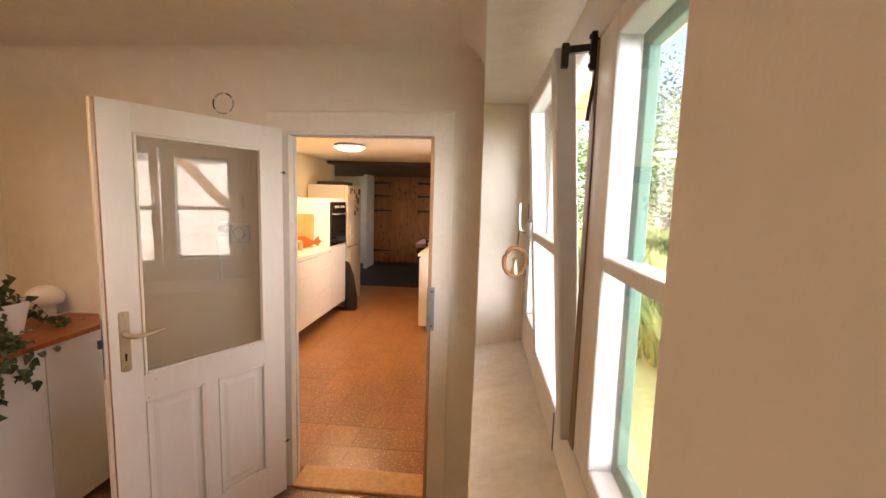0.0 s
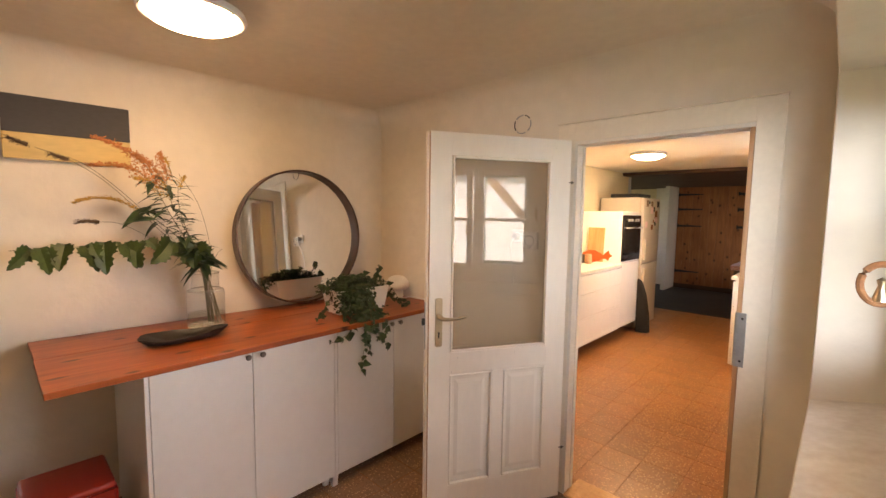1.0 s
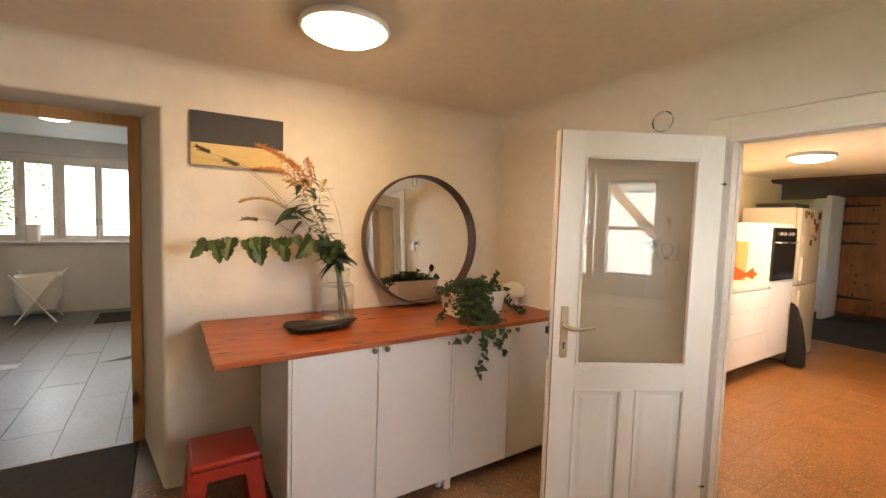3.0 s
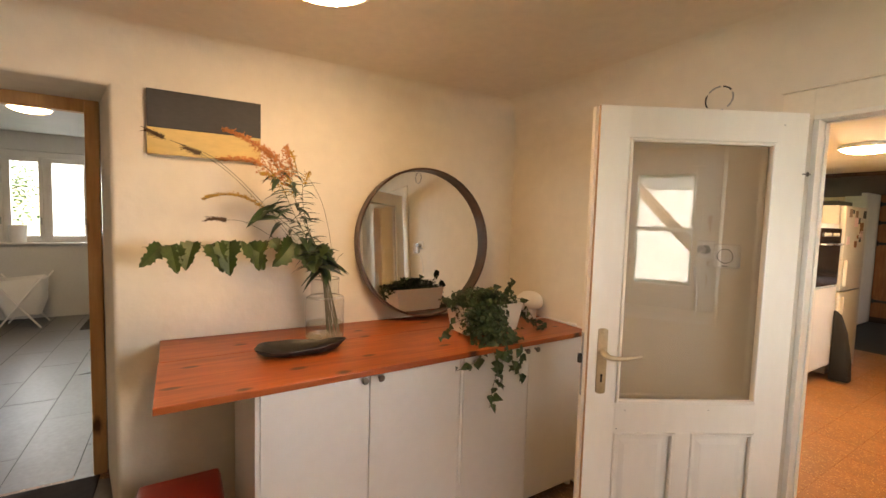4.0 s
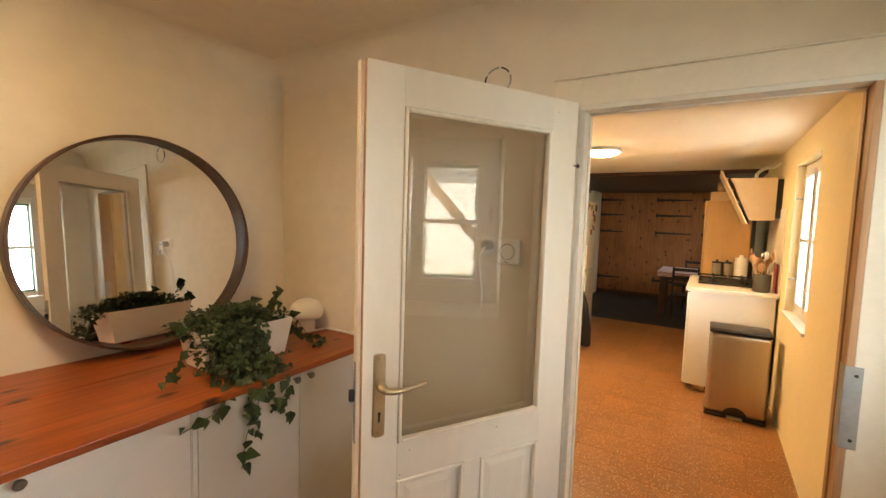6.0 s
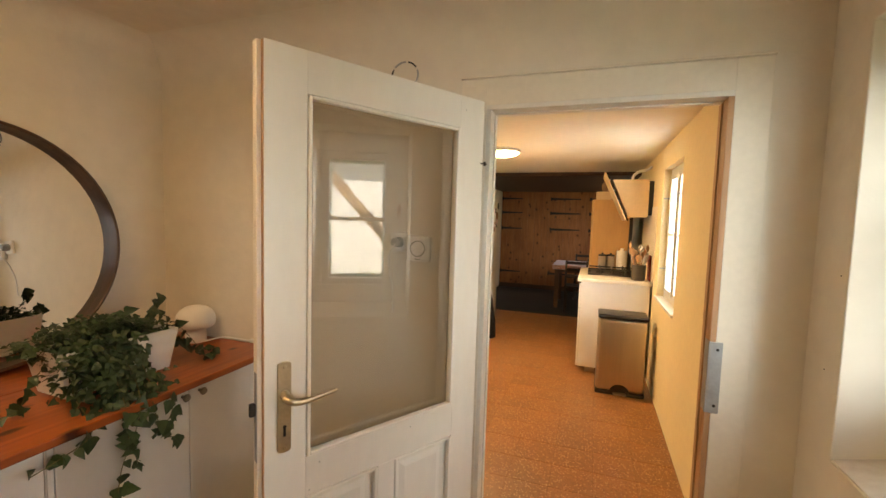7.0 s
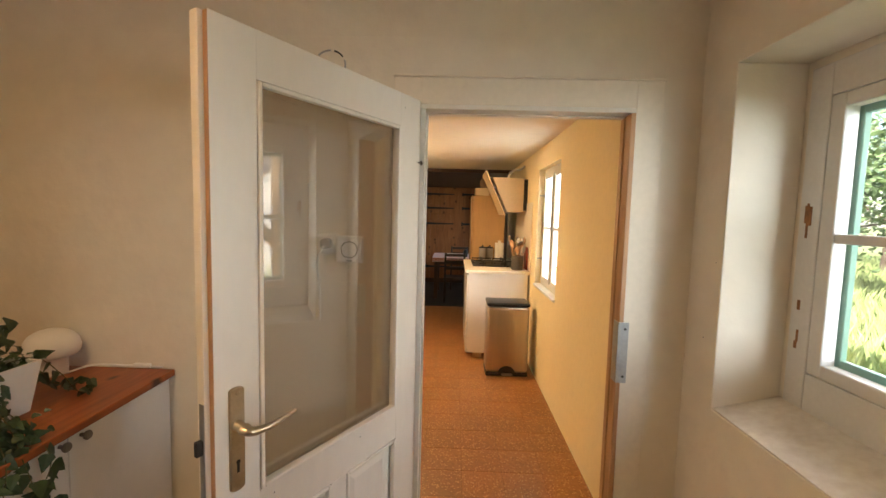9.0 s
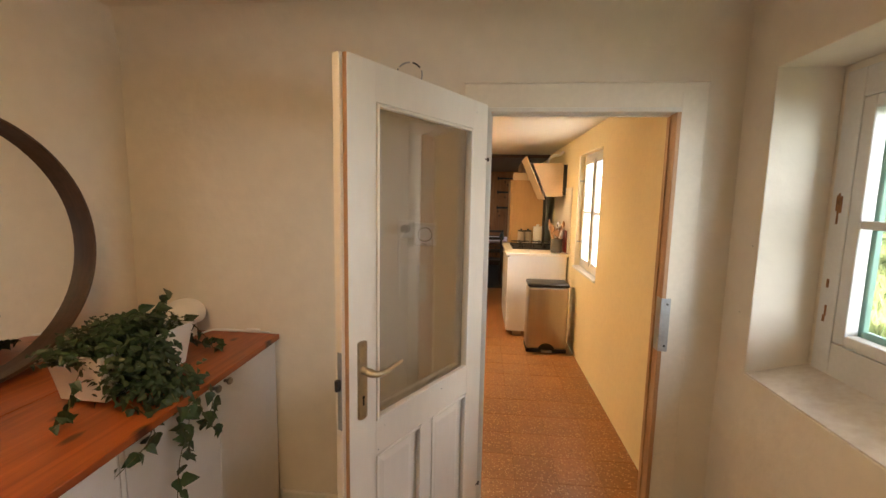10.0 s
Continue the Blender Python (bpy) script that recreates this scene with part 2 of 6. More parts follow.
CABWHITE = material("white_cabinet_foil", (0.80, 0.79, 0.77), 0.34, vary=0.03, scale=1.5, fine=20, bump=0.03)
GLOSSWHITE = material("white_gloss_front", (0.83, 0.81, 0.79), 0.2, vary=0.03, scale=1.5, fine=20, bump=0.02)
KTOP = material("pale_laminate_worktop", (0.80, 0.74, 0.65), 0.35, vary=0.06, scale=4, fine=90, bump=0.03)
CERAMIC = material("white_pot_enamel", (0.82, 0.81, 0.78), 0.3, vary=0.03, scale=4, fine=40, bump=0.03)
OPAL = material("white_opal_plastic", (0.85, 0.84, 0.82), 0.4, vary=0.02, scale=4, fine=40, bump=0.0)
CHROME = material("brushed_chrome", (0.62, 0.60, 0.58), 0.28, metal=1.0, vary=0.08, scale=8, fine=90, bump=0.02)
BRASS = material("matt_satin_brass", (0.56, 0.47, 0.33), 0.33, metal=1.0, vary=0.12, scale=12, fine=120, bump=0.04)
STEEL = material("brushed_steel", (0.52, 0.46, 0.40), 0.32, metal=1.0, vary=0.08, scale=3, fine=40, bump=0.04, stretch=(1, 1, 0.05))
ZINC = material("grey_zinc_plate", (0.42, 0.44, 0.45), 0.45, metal=0.8, vary=0.12, scale=20, fine=90, bump=0.06)
HINGEIRON = material("worn_hinge_iron", (0.10, 0.085, 0.07), 0.5, metal=0.6, vary=0.25, scale=30, fine=120, bump=0.08)
BLACKMETAL = material("black_iron", (0.018, 0.017, 0.016), 0.55, vary=0.2, scale=15, fine=80, bump=0.1)
BLACKPLASTIC = material("black_plastic", (0.02, 0.02, 0.02), 0.4, vary=0.15, scale=10, fine=90, bump=0.05)
BLACKGLASS = material("black_oven_glass", (0.012, 0.012, 0.013), 0.08, vary=0.1, scale=5, fine=50, bump=0.0)
BLACKWOOD = material("charred_black_wood", (0.014, 0.012, 0.011), 0.5, vary=0.25, scale=9, fine=60, bump=0.35, stretch=(2, 0.4, 1))
DARKCLOTH = material("dark_fabric", (0.014, 0.013, 0.013), 0.9, vary=0.2, scale=12, fine=160, bump=0.3)
SLATE = material("slate_grey_paint", (0.066, 0.066, 0.068), 0.75, vary=0.14, scale=5, fine=120, bump=0.2, stretch=(1, 0.3, 1))
GOLDWOOD = material("pale_gold_panel", (0.70, 0.53, 0.22), 0.5, metal=0.0, vary=0.12, scale=6, fine=60, bump=0.08, stretch=(1, 0.3, 1))
REDPLASTIC = material("red_plastic", (0.42, 0.035, 0.02), 0.35, vary=0.08, scale=6, fine=60, bump=0.04)
LEAF = material("ivy_leaf_green", (0.027, 0.058, 0.018), 0.45, vary=0.4, scale=14, fine=120, bump=0.1, dark=(0.011, 0.026, 0.009))
VINELEAF = material("vine_leaf_green", (0.046, 0.075, 0.014), 0.5, vary=0.4, scale=18, fine=120, bump=0.2, dark=(0.018, 0.034, 0.008))
STEM = material("plant_stem", (0.11, 0.10, 0.035), 0.6, vary=0.3, scale=20, fine=120, bump=0.1)
PLUME = material("dried_rust_plume", (0.56, 0.25, 0.075), 0.8, vary=0.35, scale=25, fine=160, bump=0.1, dark=(0.40, 0.13, 0.05))
GOLDENROD = material("goldenrod_yellow", (0.55, 0.33, 0.06), 0.8, vary=0.3, scale=25, fine=160, bump=0.1)
SEEDHEAD = material("brown_seed_head", (0.10, 0.06, 0.03), 0.85, vary=0.3, scale=30, fine=160, bump=0.2)
SOIL = material("potting_soil", (0.03, 0.022, 0.016), 0.95, vary=0.3, scale=30, fine=150, bump=0.5)
DARKPOT = material("dark_stoneware", (0.085, 0.075, 0.065), 0.5, vary=0.15, scale=14, fine=90, bump=0.1)
TILE = terrazzo("terrazzo_tile", (0.36, 0.158, 0.058), (0.58, 0.33, 0.155), (0.22, 0.092, 0.036))
HALLTILE = terrazzo("hall_terrazzo_tile", (0.24, 0.135, 0.075), (0.42, 0.28, 0.17), (0.13, 0.07, 0.035))
GROUT = material("tile_grout", (0.30, 0.14, 0.06), 0.9, vary=0.2, scale=8, fine=60, bump=0.2)
BATHTILE = material("grey_stone_tile", (0.145, 0.15, 0.155), 0.36, vary=0.22, scale=3, fine=30, bump=0.08, random_obj=0.1)
BATHGROUT = material("grey_grout", (0.05, 0.05, 0.05), 0.9, vary=0.15, scale=8, fine=60, bump=0.2)
DARKFLOOR = material("dark_dining_floor", (0.028, 0.03, 0.027), 0.6, vary=0.2, scale=3, fine=40, bump=0.1)
WHITEGLASS = white_glass_material("translucent_white_glass")
MAT = material("dark_doormat", (0.03, 0.024, 0.022), 0.95, vary=0.3, scale=30, fine=200, bump=0.5)
REDCLAY = material("orange_glazed_clay", (0.50, 0.10, 0.02), 0.3, vary=0.15, scale=9, fine=60, bump=0.05)
CLOTH = material("pink_table_cloth", (0.82, 0.62, 0.64), 0.85, vary=0.12, scale=9, fine=120, bump=0.1)
CREAMUNIT = material("beige_cabinet_side", (0.66, 0.50, 0.32), 0.45, vary=0.06, scale=3, fine=40, bump=0.04)
TALLUNIT = material("honey_oak_panel", (0.52, 0.31, 0.13), 0.45, vary=0.1, scale=3, fine=40, bump=0.05, stretch=(1, 1, 0.2))
KNOBMETAL = material("dark_nickel", (0.24, 0.22, 0.20), 0.35, metal=0.9, vary=0.1, scale=20, fine=90, bump=0.03)
FRIDGE = material("beige_enamel", (0.56, 0.51, 0.43), 0.3, vary=0.05, scale=2, fine=30, bump=0.02)
WORN = material("bare_wood_scar", (0.30, 0.13, 0.05), 0.8, vary=0.35, scale=30, fine=160, bump=0.4)
GREENTRIM = material("green_outer_paint", (0.14, 0.30, 0.24), 0.5, vary=0.12, scale=6, fine=60, bump=0.1)
GRASS = material("meadow_grass", (0.36, 0.43, 0.19), 0.8, vary=0.4, scale=1.5, fine=30, bump=0.3, dark=(0.14, 0.20, 0.055))
GROUND = material("meadow_ground", (0.27, 0.31, 0.13), 0.95, vary=0.3, scale=0.6, fine=12, bump=0.4)
TREELEAF = material("tree_leaf", (0.17, 0.26, 0.11), 0.6, vary=0.4, scale=2, fine=20, bump=0.05, dark=(0.06, 0.12, 0.04))
BARK = material("tree_bark", (0.12, 0.09, 0.065), 0.9, vary=0.35, scale=6, fine=50, bump=0.5)
WHITEWASH = material("whitewashed_brick", (0.82, 0.80, 0.77), 0.9, vary=0.1, scale=5, fine=60, bump=0.3)
MORTAR = material("grey_lime_mortar", (0.60, 0.57, 0.54), 0.95, vary=0.2, scale=8, fine=60, bump=0.3)
ROOFTILE = material("red_roof", (0.28, 0.11, 0.07), 0.85, vary=0.25, scale=5, fine=40, bump=0.3)
GLASS = pane_material("window_glass")
DOORGLASS = pane_material("door_glass", (0.80, 0.81, 0.81), 2.3, haze=0.02)
# White haze mixed into the vase glass so it shows, replacing refraction.
VASEGLASS = pane_material("vase_glass", (0.95, 0.96, 0.95), 1.5, haze=0.05)
THICKGLASS = pane_material("thick_glass_edge", (0.9, 0.92, 0.9), 1.5, haze=0.3)
WATER = pane_material("vase_water", (0.93, 0.91, 0.86), 1.2, haze=0.02)
MIRROR = bpy.data.materials.new("mirror_silver")
MIRROR.use_nodes = True
MIRROR.node_tree.nodes["Principled BSDF"].inputs["Base Color"].default_value = (0.88, 0.88, 0.87, 1)
MIRROR.node_tree.nodes["Principled BSDF"].inputs["Metallic"].default_value = 1.0
MIRROR.node_tree.nodes["Principled BSDF"].inputs["Roughness"].default_value = 0.01
LAMPGLOW = emission("lit_opal_glass", (1.0, 0.655, 0.33), ROOM_LAMP)
KLAMPGLOW = emission("lit_opal_glass_warm", (1.0, 0.675, 0.345), KITCHEN_LAMP)

# ---------------- mesh helpers ----------------


def B():
    return bmesh.new()


def box(bm, lo, hi, bev=0.0, seg=2):
    lo, hi = Vector(lo), Vector(hi)
    made = bmesh.ops.create_cube(bm, size=1.0, matrix=Matrix.LocRotScale((lo + hi) / 2, None, hi - lo))["verts"]
    if bev > 0:
        edges = {e for v in made for e in v.link_edges}
        bmesh.ops.bevel(bm, geom=list(edges), offset=bev, segments=seg, profile=0.5, affect="EDGES")
    return bm


def turned(bm, profile, seg=32, at=(0, 0, 0), axis="z", close=True):
    """A turned solid: profile of (radius, height)."""
    at = Vector(at)
    rings = []
    for r, h in profile:
        ring = []
        for i in range(seg):
            a = 2 * math.pi * i / seg
            c, s = math.cos(a) * max(r, 1e-4), math.sin(a) * max(r, 1e-4)
            v = {"z": (c, s, h), "x": (h, c, s), "y": (s, h, c)}[axis]
            ring.append(bm.verts.new(at + Vector(v)))
        rings.append(ring)
    for a, b in zip(rings, rings[1:]):
        for i in range(seg):
            j = (i + 1) % seg
            bm.faces.new((a[i], a[j], b[j], b[i]))
    if close:
        bm.faces.new(rings[0][::-1])
        bm.faces.new(rings[-1])
    return bm


def tube(bm, pts, r, seg=6, r_end=None):
    pts = [Vector(p) for p in pts]
    rings = []
    for i, p in enumerate(pts):
        d = (pts[min(i + 1, len(pts) - 1)] - pts[max(i - 1, 0)]).normalized()
        up = Vector((0, 0, 1)) if abs(d.z) < 0.9 else Vector((1, 0, 0))
        s = d.cross(up).normalized()
        u = s.cross(d)
        k = i / max(1, len(pts) - 1)
        rad = r if r_end is None else r + (r_end - r) * k
        rings.append([bm.verts.new(p + (s * math.cos(2 * math.pi * q / seg) + u * math.sin(2 * math.pi * q / seg)) * rad) for q in range(seg)])
    for a, b in zip(rings, rings[1:]):
        for i in range(seg):
            j = (i + 1) % seg
            bm.faces.new((a[i], a[j], b[j], b[i]))
    bm.faces.new(rings[0][::-1])
    bm.faces.new(rings[-1])
    return bm


def smooth_path(pts, n=12):
    """Catmull-Rom through the points."""
    pts = [Vector(p) for p in pts]
    full = [pts[0] * 2 - pts[1], *pts, pts[-1] * 2 - pts[-2]]
    out = []
    for i in range(1, len(full) - 2):
        a, b, c, d = full[i - 1:i + 3]
        for k in range(n):
            t = k / n
            out.append(0.5 * ((2 * b) + (c - a) * t + (2 * a - 5 * b + 4 * c - d) * t * t + (3 * b - a - 3 * c + d) * t ** 3))
    out.append(pts[-1])
    return out


def prism(bm, front, back):
    """A solid between two outlines with the same number of points."""
    f = [bm.verts.new(p) for p in front]
    b = [bm.verts.new(p) for p in back]
    bm.faces.new(f)
    bm.faces.new(b[::-1])
    for i in range(len(f)):
        j = (i + 1) % len(f)
        bm.faces.new((f[j], f[i], b[i], b[j]))
    bmesh.ops.recalc_face_normals(bm, faces=bm.faces)
    return f, b


def mesh_object(name, bm, mat, smooth=False, angle=40):
    bmesh.ops.recalc_face_normals(bm, faces=bm.faces)
    data = bpy.data.meshes.new(name)
    bm.to_mesh(data)
    bm.free()
    data.materials.append(mat)
    if smooth:
        data.shade_smooth()
        data.set_sharp_from_angle(angle=radians(angle))
    return new(name, data)


def solid(name, bm, mat, label, category, loc=(0, 0, 0), rz=0, group="", kind="", smooth=False):
    ob = mesh_object(name, bm, mat, smooth)
    ob.matrix_basis = pose(*loc, 0, 0, rz)
    return tagged(ob, label, category, group, kind)


def thing(name, label, category, loc=(0, 0, 0), rz=0, group="", kind=""):
    ob = new(name)
    ob.empty_display_size = 0.05
    ob.matrix_basis = pose(*loc, 0, 0, rz)
    return tagged(ob, label, category, group, kind)


def part(name, bm, mat, parent, label="", smooth=False, angle=40):
    ob = mesh_object(name, bm, mat, smooth, angle)
    ob.parent = parent
    if label:
        ob["label"] = label
    return ob


def structure(name, bm, mat, label, smooth=False):
    return tagged(mesh_object(name, bm, mat, smooth), label, kind="structure")


# ---------------- the hall ----------------
DOOR_Y = 2.265
CEIL = 2.38
SHEAR = 0.0378


def left_x(y):
    return -2.62 - SHEAR * (DOOR_Y - y)


# west wall with the splayed opening to the washroom
bm = B()
outline = [(-1.7, 0), (-1.09, 0), (-1.09, 2.118), (-0.018, 2.118), (-0.018, 0), (2.4, 0), (2.4, 2.6), (-1.7, 2.6)]
inner = [(-1.7, 0), (-1.06, 0), (-1.06, 2.18), (-0.140, 2.18), (-0.140, 0), (2.4, 0), (2.4, 2.6), (-1.7, 2.6)]
f, b = prism(bm, [(left_x(y), y, z) for y, z in outline], [(-3.45, y, z) for y, z in inner])
bm.edges.ensure_lookup_table()
soft = [e for e in bm.edges if all(v in f[1:5] for v in e.verts)]
bmesh.ops.bevel(bm, geom=soft, offset=0.024, segments=4, profile=0.5, affect="EDGES")
structure("wall_west", bm, PLASTER, "thick white lime-plastered wall with soft uneven edges", True)

# north wall with the kitchen doorway
bm = B()
outline = [(-2.75, 0), (-0.936, 0), (-0.936, 1.996), (-0.147, 1.996), (-0.147, 0), (0.45, 0), (0.45, 2.6), (-2.75, 2.6)]
prism(bm, [(x, DOOR_Y, z) for x, z in outline], [(x, 2.338, z) for x, z in outline])
structure("wall_north", bm, PLASTER, "white plastered wall round the kitchen doorway")
bm = B()
wider = [(-2.75, 0), (-1.03, 0), (-1.03, 2.06), (-0.05, 2.06), (-0.05, 0), (0.45, 0), (0.45, 2.6), (-2.75, 2.6)]
prism(bm, [(x, 2.3385, z) for x, z in outline], [(x, 2.405, z) for x, z in wider])
structure("wall_kitchen_south", bm, KPLASTER, "cream painted splayed reveal on the kitchen side")

# east wall: recess with the window
bm = B()
outline = [(2.4, 0), (2.4, 2.6), (-0.7, 2.6), (-0.7, 2.10), (2.08, 2.10), (2.08, 0.95), (0.44, 0.95), (0.44, 0)]
f, b = prism(bm, [(0.095, y, z) for y, z in outline], [(0.32, y, z) for y, z in outline])
soft = [e for e in bm.edges if all(v in f[3:7] for v in e.verts)]
bmesh.ops.bevel(bm, geom=soft, offset=0.006, segments=3, profile=0.5, affect="EDGES")
structure("wall_east", bm, PLASTER, "white plastered wall with a deep window recess", True)

WY0, WY1, WZ0, WZ1 = 0.46, 2.06, 1.0, 2.075
bm = B()
box(bm, (0.25, -1.72, -0.05), (0.46, 0.416, 2.65), 0.008, 3)
for lo, hi in (((0.322, 0.416, 0), (0.46, WY0, 2.6)), ((0.322, WY1, 0), (0.46, 2.4, 2.6)), ((0.322, WY0, 0), (0.46, WY1, WZ0)), ((0.322, WY0, WZ1), (0.46, WY1, 2.6))):
    box(bm, lo, hi)
structure("wall_east_outer", bm, PLASTER, "white plastered outer leaf of the window wall")
bm = B()
box(bm, (-2.9, -1.85, 0), (0.46, -1.7, 2.6))
structure("wall_south", bm, PLASTER, "plain white plastered wall")

# ceiling with soft coved joints
bm = B()
box(bm, (-2.9, -1.8, CEIL), (0.42, 2.35, CEIL + 0.15))
structure("ceiling", bm, CEILING, "low off-white plastered ceiling")


def cove(name, run, radius):
    """Rounded joint between wall and ceiling; run gives wall points and the inward direction."""
    bm = B()
    (p0, p1, inward) = run
    p0, p1, inward = Vector(p0), Vector(p1), Vector(inward)
    rings = []
    for p in (p0, p1):
        ring = [p + Vector((0, 0, CEIL + 0.004)) - inward * 0.004]
        for i in range(9):
            a = math.pi / 2 * i / 8
            ring.append(p + inward * (radius * (1 - math.cos(a)) + 0.001) + Vector((0, 0, CEIL - radius * (1 - math.sin(a)) - 0.001)))
        rings.append([bm.verts.new(q) for q in ring])
    a, b = rings
    for i in range(len(a)):
        j = (i + 1) % len(a)
        bm.faces.new((a[i], a[j], b[j], b[i]))
    bm.faces.new(a[::-1])
    bm.faces.new(b)
    structure(name, bm, PLASTER, "soft rounded plaster joint of wall and ceiling", True)


cove("trim_cove_west", ((left_x(2.265), 2.265, 0), (left_x(-1.7), -1.7, 0), (1, 0, 0)), 0.10)
cove("trim_cove_north", ((-2.62, DOOR_Y, 0), (0.095, DOOR_Y, 0), (0, -1, 0)), 0.14)
cove("trim_cove_east", ((0.095, 2.265, 0), (0.095, -0.7, 0), (-1, 0, 0)), 0.10)

# sill, sloping up to the window
bm = B()
prism(bm, [(0.100, 0.45, 0.90), (0.100, 0.45, 0.955), (0.322, 0.45, 1.006), (0.322, 0.45, 0.90)], [(0.100, 2.078, 0.90), (0.100, 2.078, 0.955), (0.322, 2.078, 1.006), (0.322, 2.078, 0.90)])
structure("window_sill", bm, SILLPAINT, "worn white painted sloping window sill")

# low skirting on the north wall
bm = B()
box(bm, (-1.905, DOOR_Y - 0.022, 0.0), (-1.04, DOOR_Y - 0.001, 0.15), 0.008)
structure("baseboard", bm, TRIM, "white painted skirting board with a rounded top")


def glazed_light(root, y0, y1, z0, z1, x, tilt=0.0, outer=True, glass=None):
    """One casement: a stile and rail frame, a glazing bar and two panes."""
    hold = part("sash", sash_mesh(y0, y1, z0, z1), SASH, root, "", False)
    hold.matrix_basis = pose(x, y0, z0, 0, -tilt, 0)
    w, h = y1 - y0, z1 - z0
    zm = h * 0.5
    bm = B()
    box(bm, (-0.018, 0.05, zm - 0.014), (0.018, w - 0.05, zm + 0.014), 0.004)
    part("glazing_bar", bm, SASH, hold)
    for lo, hi in ((0.042, zm - 0.014), (zm + 0.014, h - 0.042)):
        bm = B()
        box(bm, (-0.003, 0.05, lo), (0.003, w - 0.05, hi))
        p = part("pane", bm, glass or GLASS, hold, "translucent white glass" if glass else "clear window glass")
        p.visible_shadow = False
    if outer:
        bm = B()
        for lo, hi in (((0.026, 0.02, 0.02), (0.046, 0.060, h - 0.02)), ((0.026, w - 0.060, 0.02), (0.046, w - 0.02, h - 0.02)), ((0.026, 0.060, 0.02), (0.046, w - 0.060, 0.062)), ((0.026, 0.060, h - 0.062), (0.046, w - 0.060, h - 0.02)), ((0.03, 0.060, zm - 0.008), (0.044, w - 0.060, zm + 0.008))):
            box(bm, lo, hi, 0.002, 1)
        part("outer_sash", bm, GREENTRIM, hold, "green painted outer sash")
    return hold


def sash_mesh(y0, y1, z0, z1):
    w, h = y1 - y0, z1 - z0
    bm = B()
    box(bm, (-0.022, 0, 0), (0.022, 0.05, h), 0.005)
    box(bm, (-0.022, w - 0.05, 0), (0.022, w, h), 0.005)
    box(bm, (-0.022, 0.05, 0), (0.022, w - 0.05, 0.042), 0.005)
    box(bm, (-0.022, 0.05, h - 0.042), (0.022, w - 0.05, h), 0.005)
    return bm


win = thing("window_1", "white wooden three-light casement window, middle light tilted open", "window", kind="structure")
bm = B()
FX0, FX1 = 0.316, 0.39
box(bm, (FX0, WY0, WZ0), (FX1, WY0 + 0.05, WZ1), 0.004)
box(bm, (FX0, WY1 - 0.078, WZ0), (FX1, WY1, WZ1), 0.004)
box(bm, (FX0, WY0 + 0.05, WZ0), (FX1, WY1 - 0.078, WZ0 + 0.122), 0.004)
box(bm, (FX0, WY0 + 0.05, WZ1 - 0.10), (FX1, WY1 - 0.078, WZ1), 0.004)
for y0, y1 in ((0.874, 0.985), (1.488, 1.528)):
    box(bm, (FX0 + 0.004, y0, WZ0 + 0.122), (FX1, y1, WZ1 - 0.10), 0.004)
part("window_frame", bm, SASH, win)
glazed_light(win, 0.512, 0.872, 1.124, 1.973, 0.338)
glazed_light(win, 0.987, 1.486, 1.124, 1.973, 0.320, tilt=4.0, outer=False)
glazed_light(win, 1.530, 1.980, 1.124, 1.973, 0.338)
# stay at the top of the tilted light
bm = B()
prism(bm, [(0.324, 0.97, 1.958), (0.324, 0.97, 1.972), (0.260, 0.97, 1.966), (0.260, 0.97, 1.952)], [(0.324, 0.982, 1.958), (0.324, 0.982, 1.972), (0.260, 0.982, 1.966), (0.260, 0.982, 1.952)])
box(bm, (0.305, 0.954, 1.915), (0.327, 0.969, 1.99), 0.003)
box(bm, (0.252, 0.968, 1.925), (0.266, 0.9825, 1.972), 0.002)
for zz in (1.925, 1.95, 1.98):
    turned(bm, [(0.005, -0.002), (0.004, 0.002), (0.0, 0.003)], 8, (0.304, 0.961, zz), "x")
tube(bm, [(0.318, 0.96, 1.915), (0.312, 0.964, 1.86), (0.308, 0.968, 1.82)], 0.0045, 6)
part("stay", bm, BLACKMETAL, win, "dark metal tilt stay")
bm = B()
box(bm, (0.282, 0.98, 1.10), (0.28, 0.986, 1.19), 0.002)
part("corner_hinge", bm, BLACKMETAL, win, "dark metal corner hinge")
bm = B()
tube(bm, smooth_path([(0.268, 1.461, 1.56), (0.235, 1.461, 1.562), (0.226, 1.461, 1.58), (0.224, 1.461, 1.65)], 5), 0.006)
box(bm, (0.25, 1.446, 1.53), (0.274, 1.476, 1.59), 0.003)
part("window_handle", bm, CHROME, win, "upturned steel window handle", True)
# Shade on the mullion's room face, painted as an olive-brown strip.
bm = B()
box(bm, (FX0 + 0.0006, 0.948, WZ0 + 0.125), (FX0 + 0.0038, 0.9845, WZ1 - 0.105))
part("mullion_shade", bm, MULLIONSHADE, win, "olive-brown strip painted as shade on the mullion")
# bare wood scar on the frame
for k, (yy, zz, hh) in enumerate(((2.026, 1.60, 0.055), (2.018, 1.615, 0.03), (2.033, 1.62, 0.028), (2.03, 1.33, 0.016), (2.024, 1.23, 0.02), (2.03, 1.20, 0.012))):
    bm = B()
    box(bm, (FX0 - 0.0012, yy - 0.004 - 0.003 * (k % 2), zz - hh), (FX0 + 0.001, yy + 0.005, zz + hh), 0.0005, 1)
    part("worn_spot", bm, WORN, win, "bare brown wood where paint has chipped")

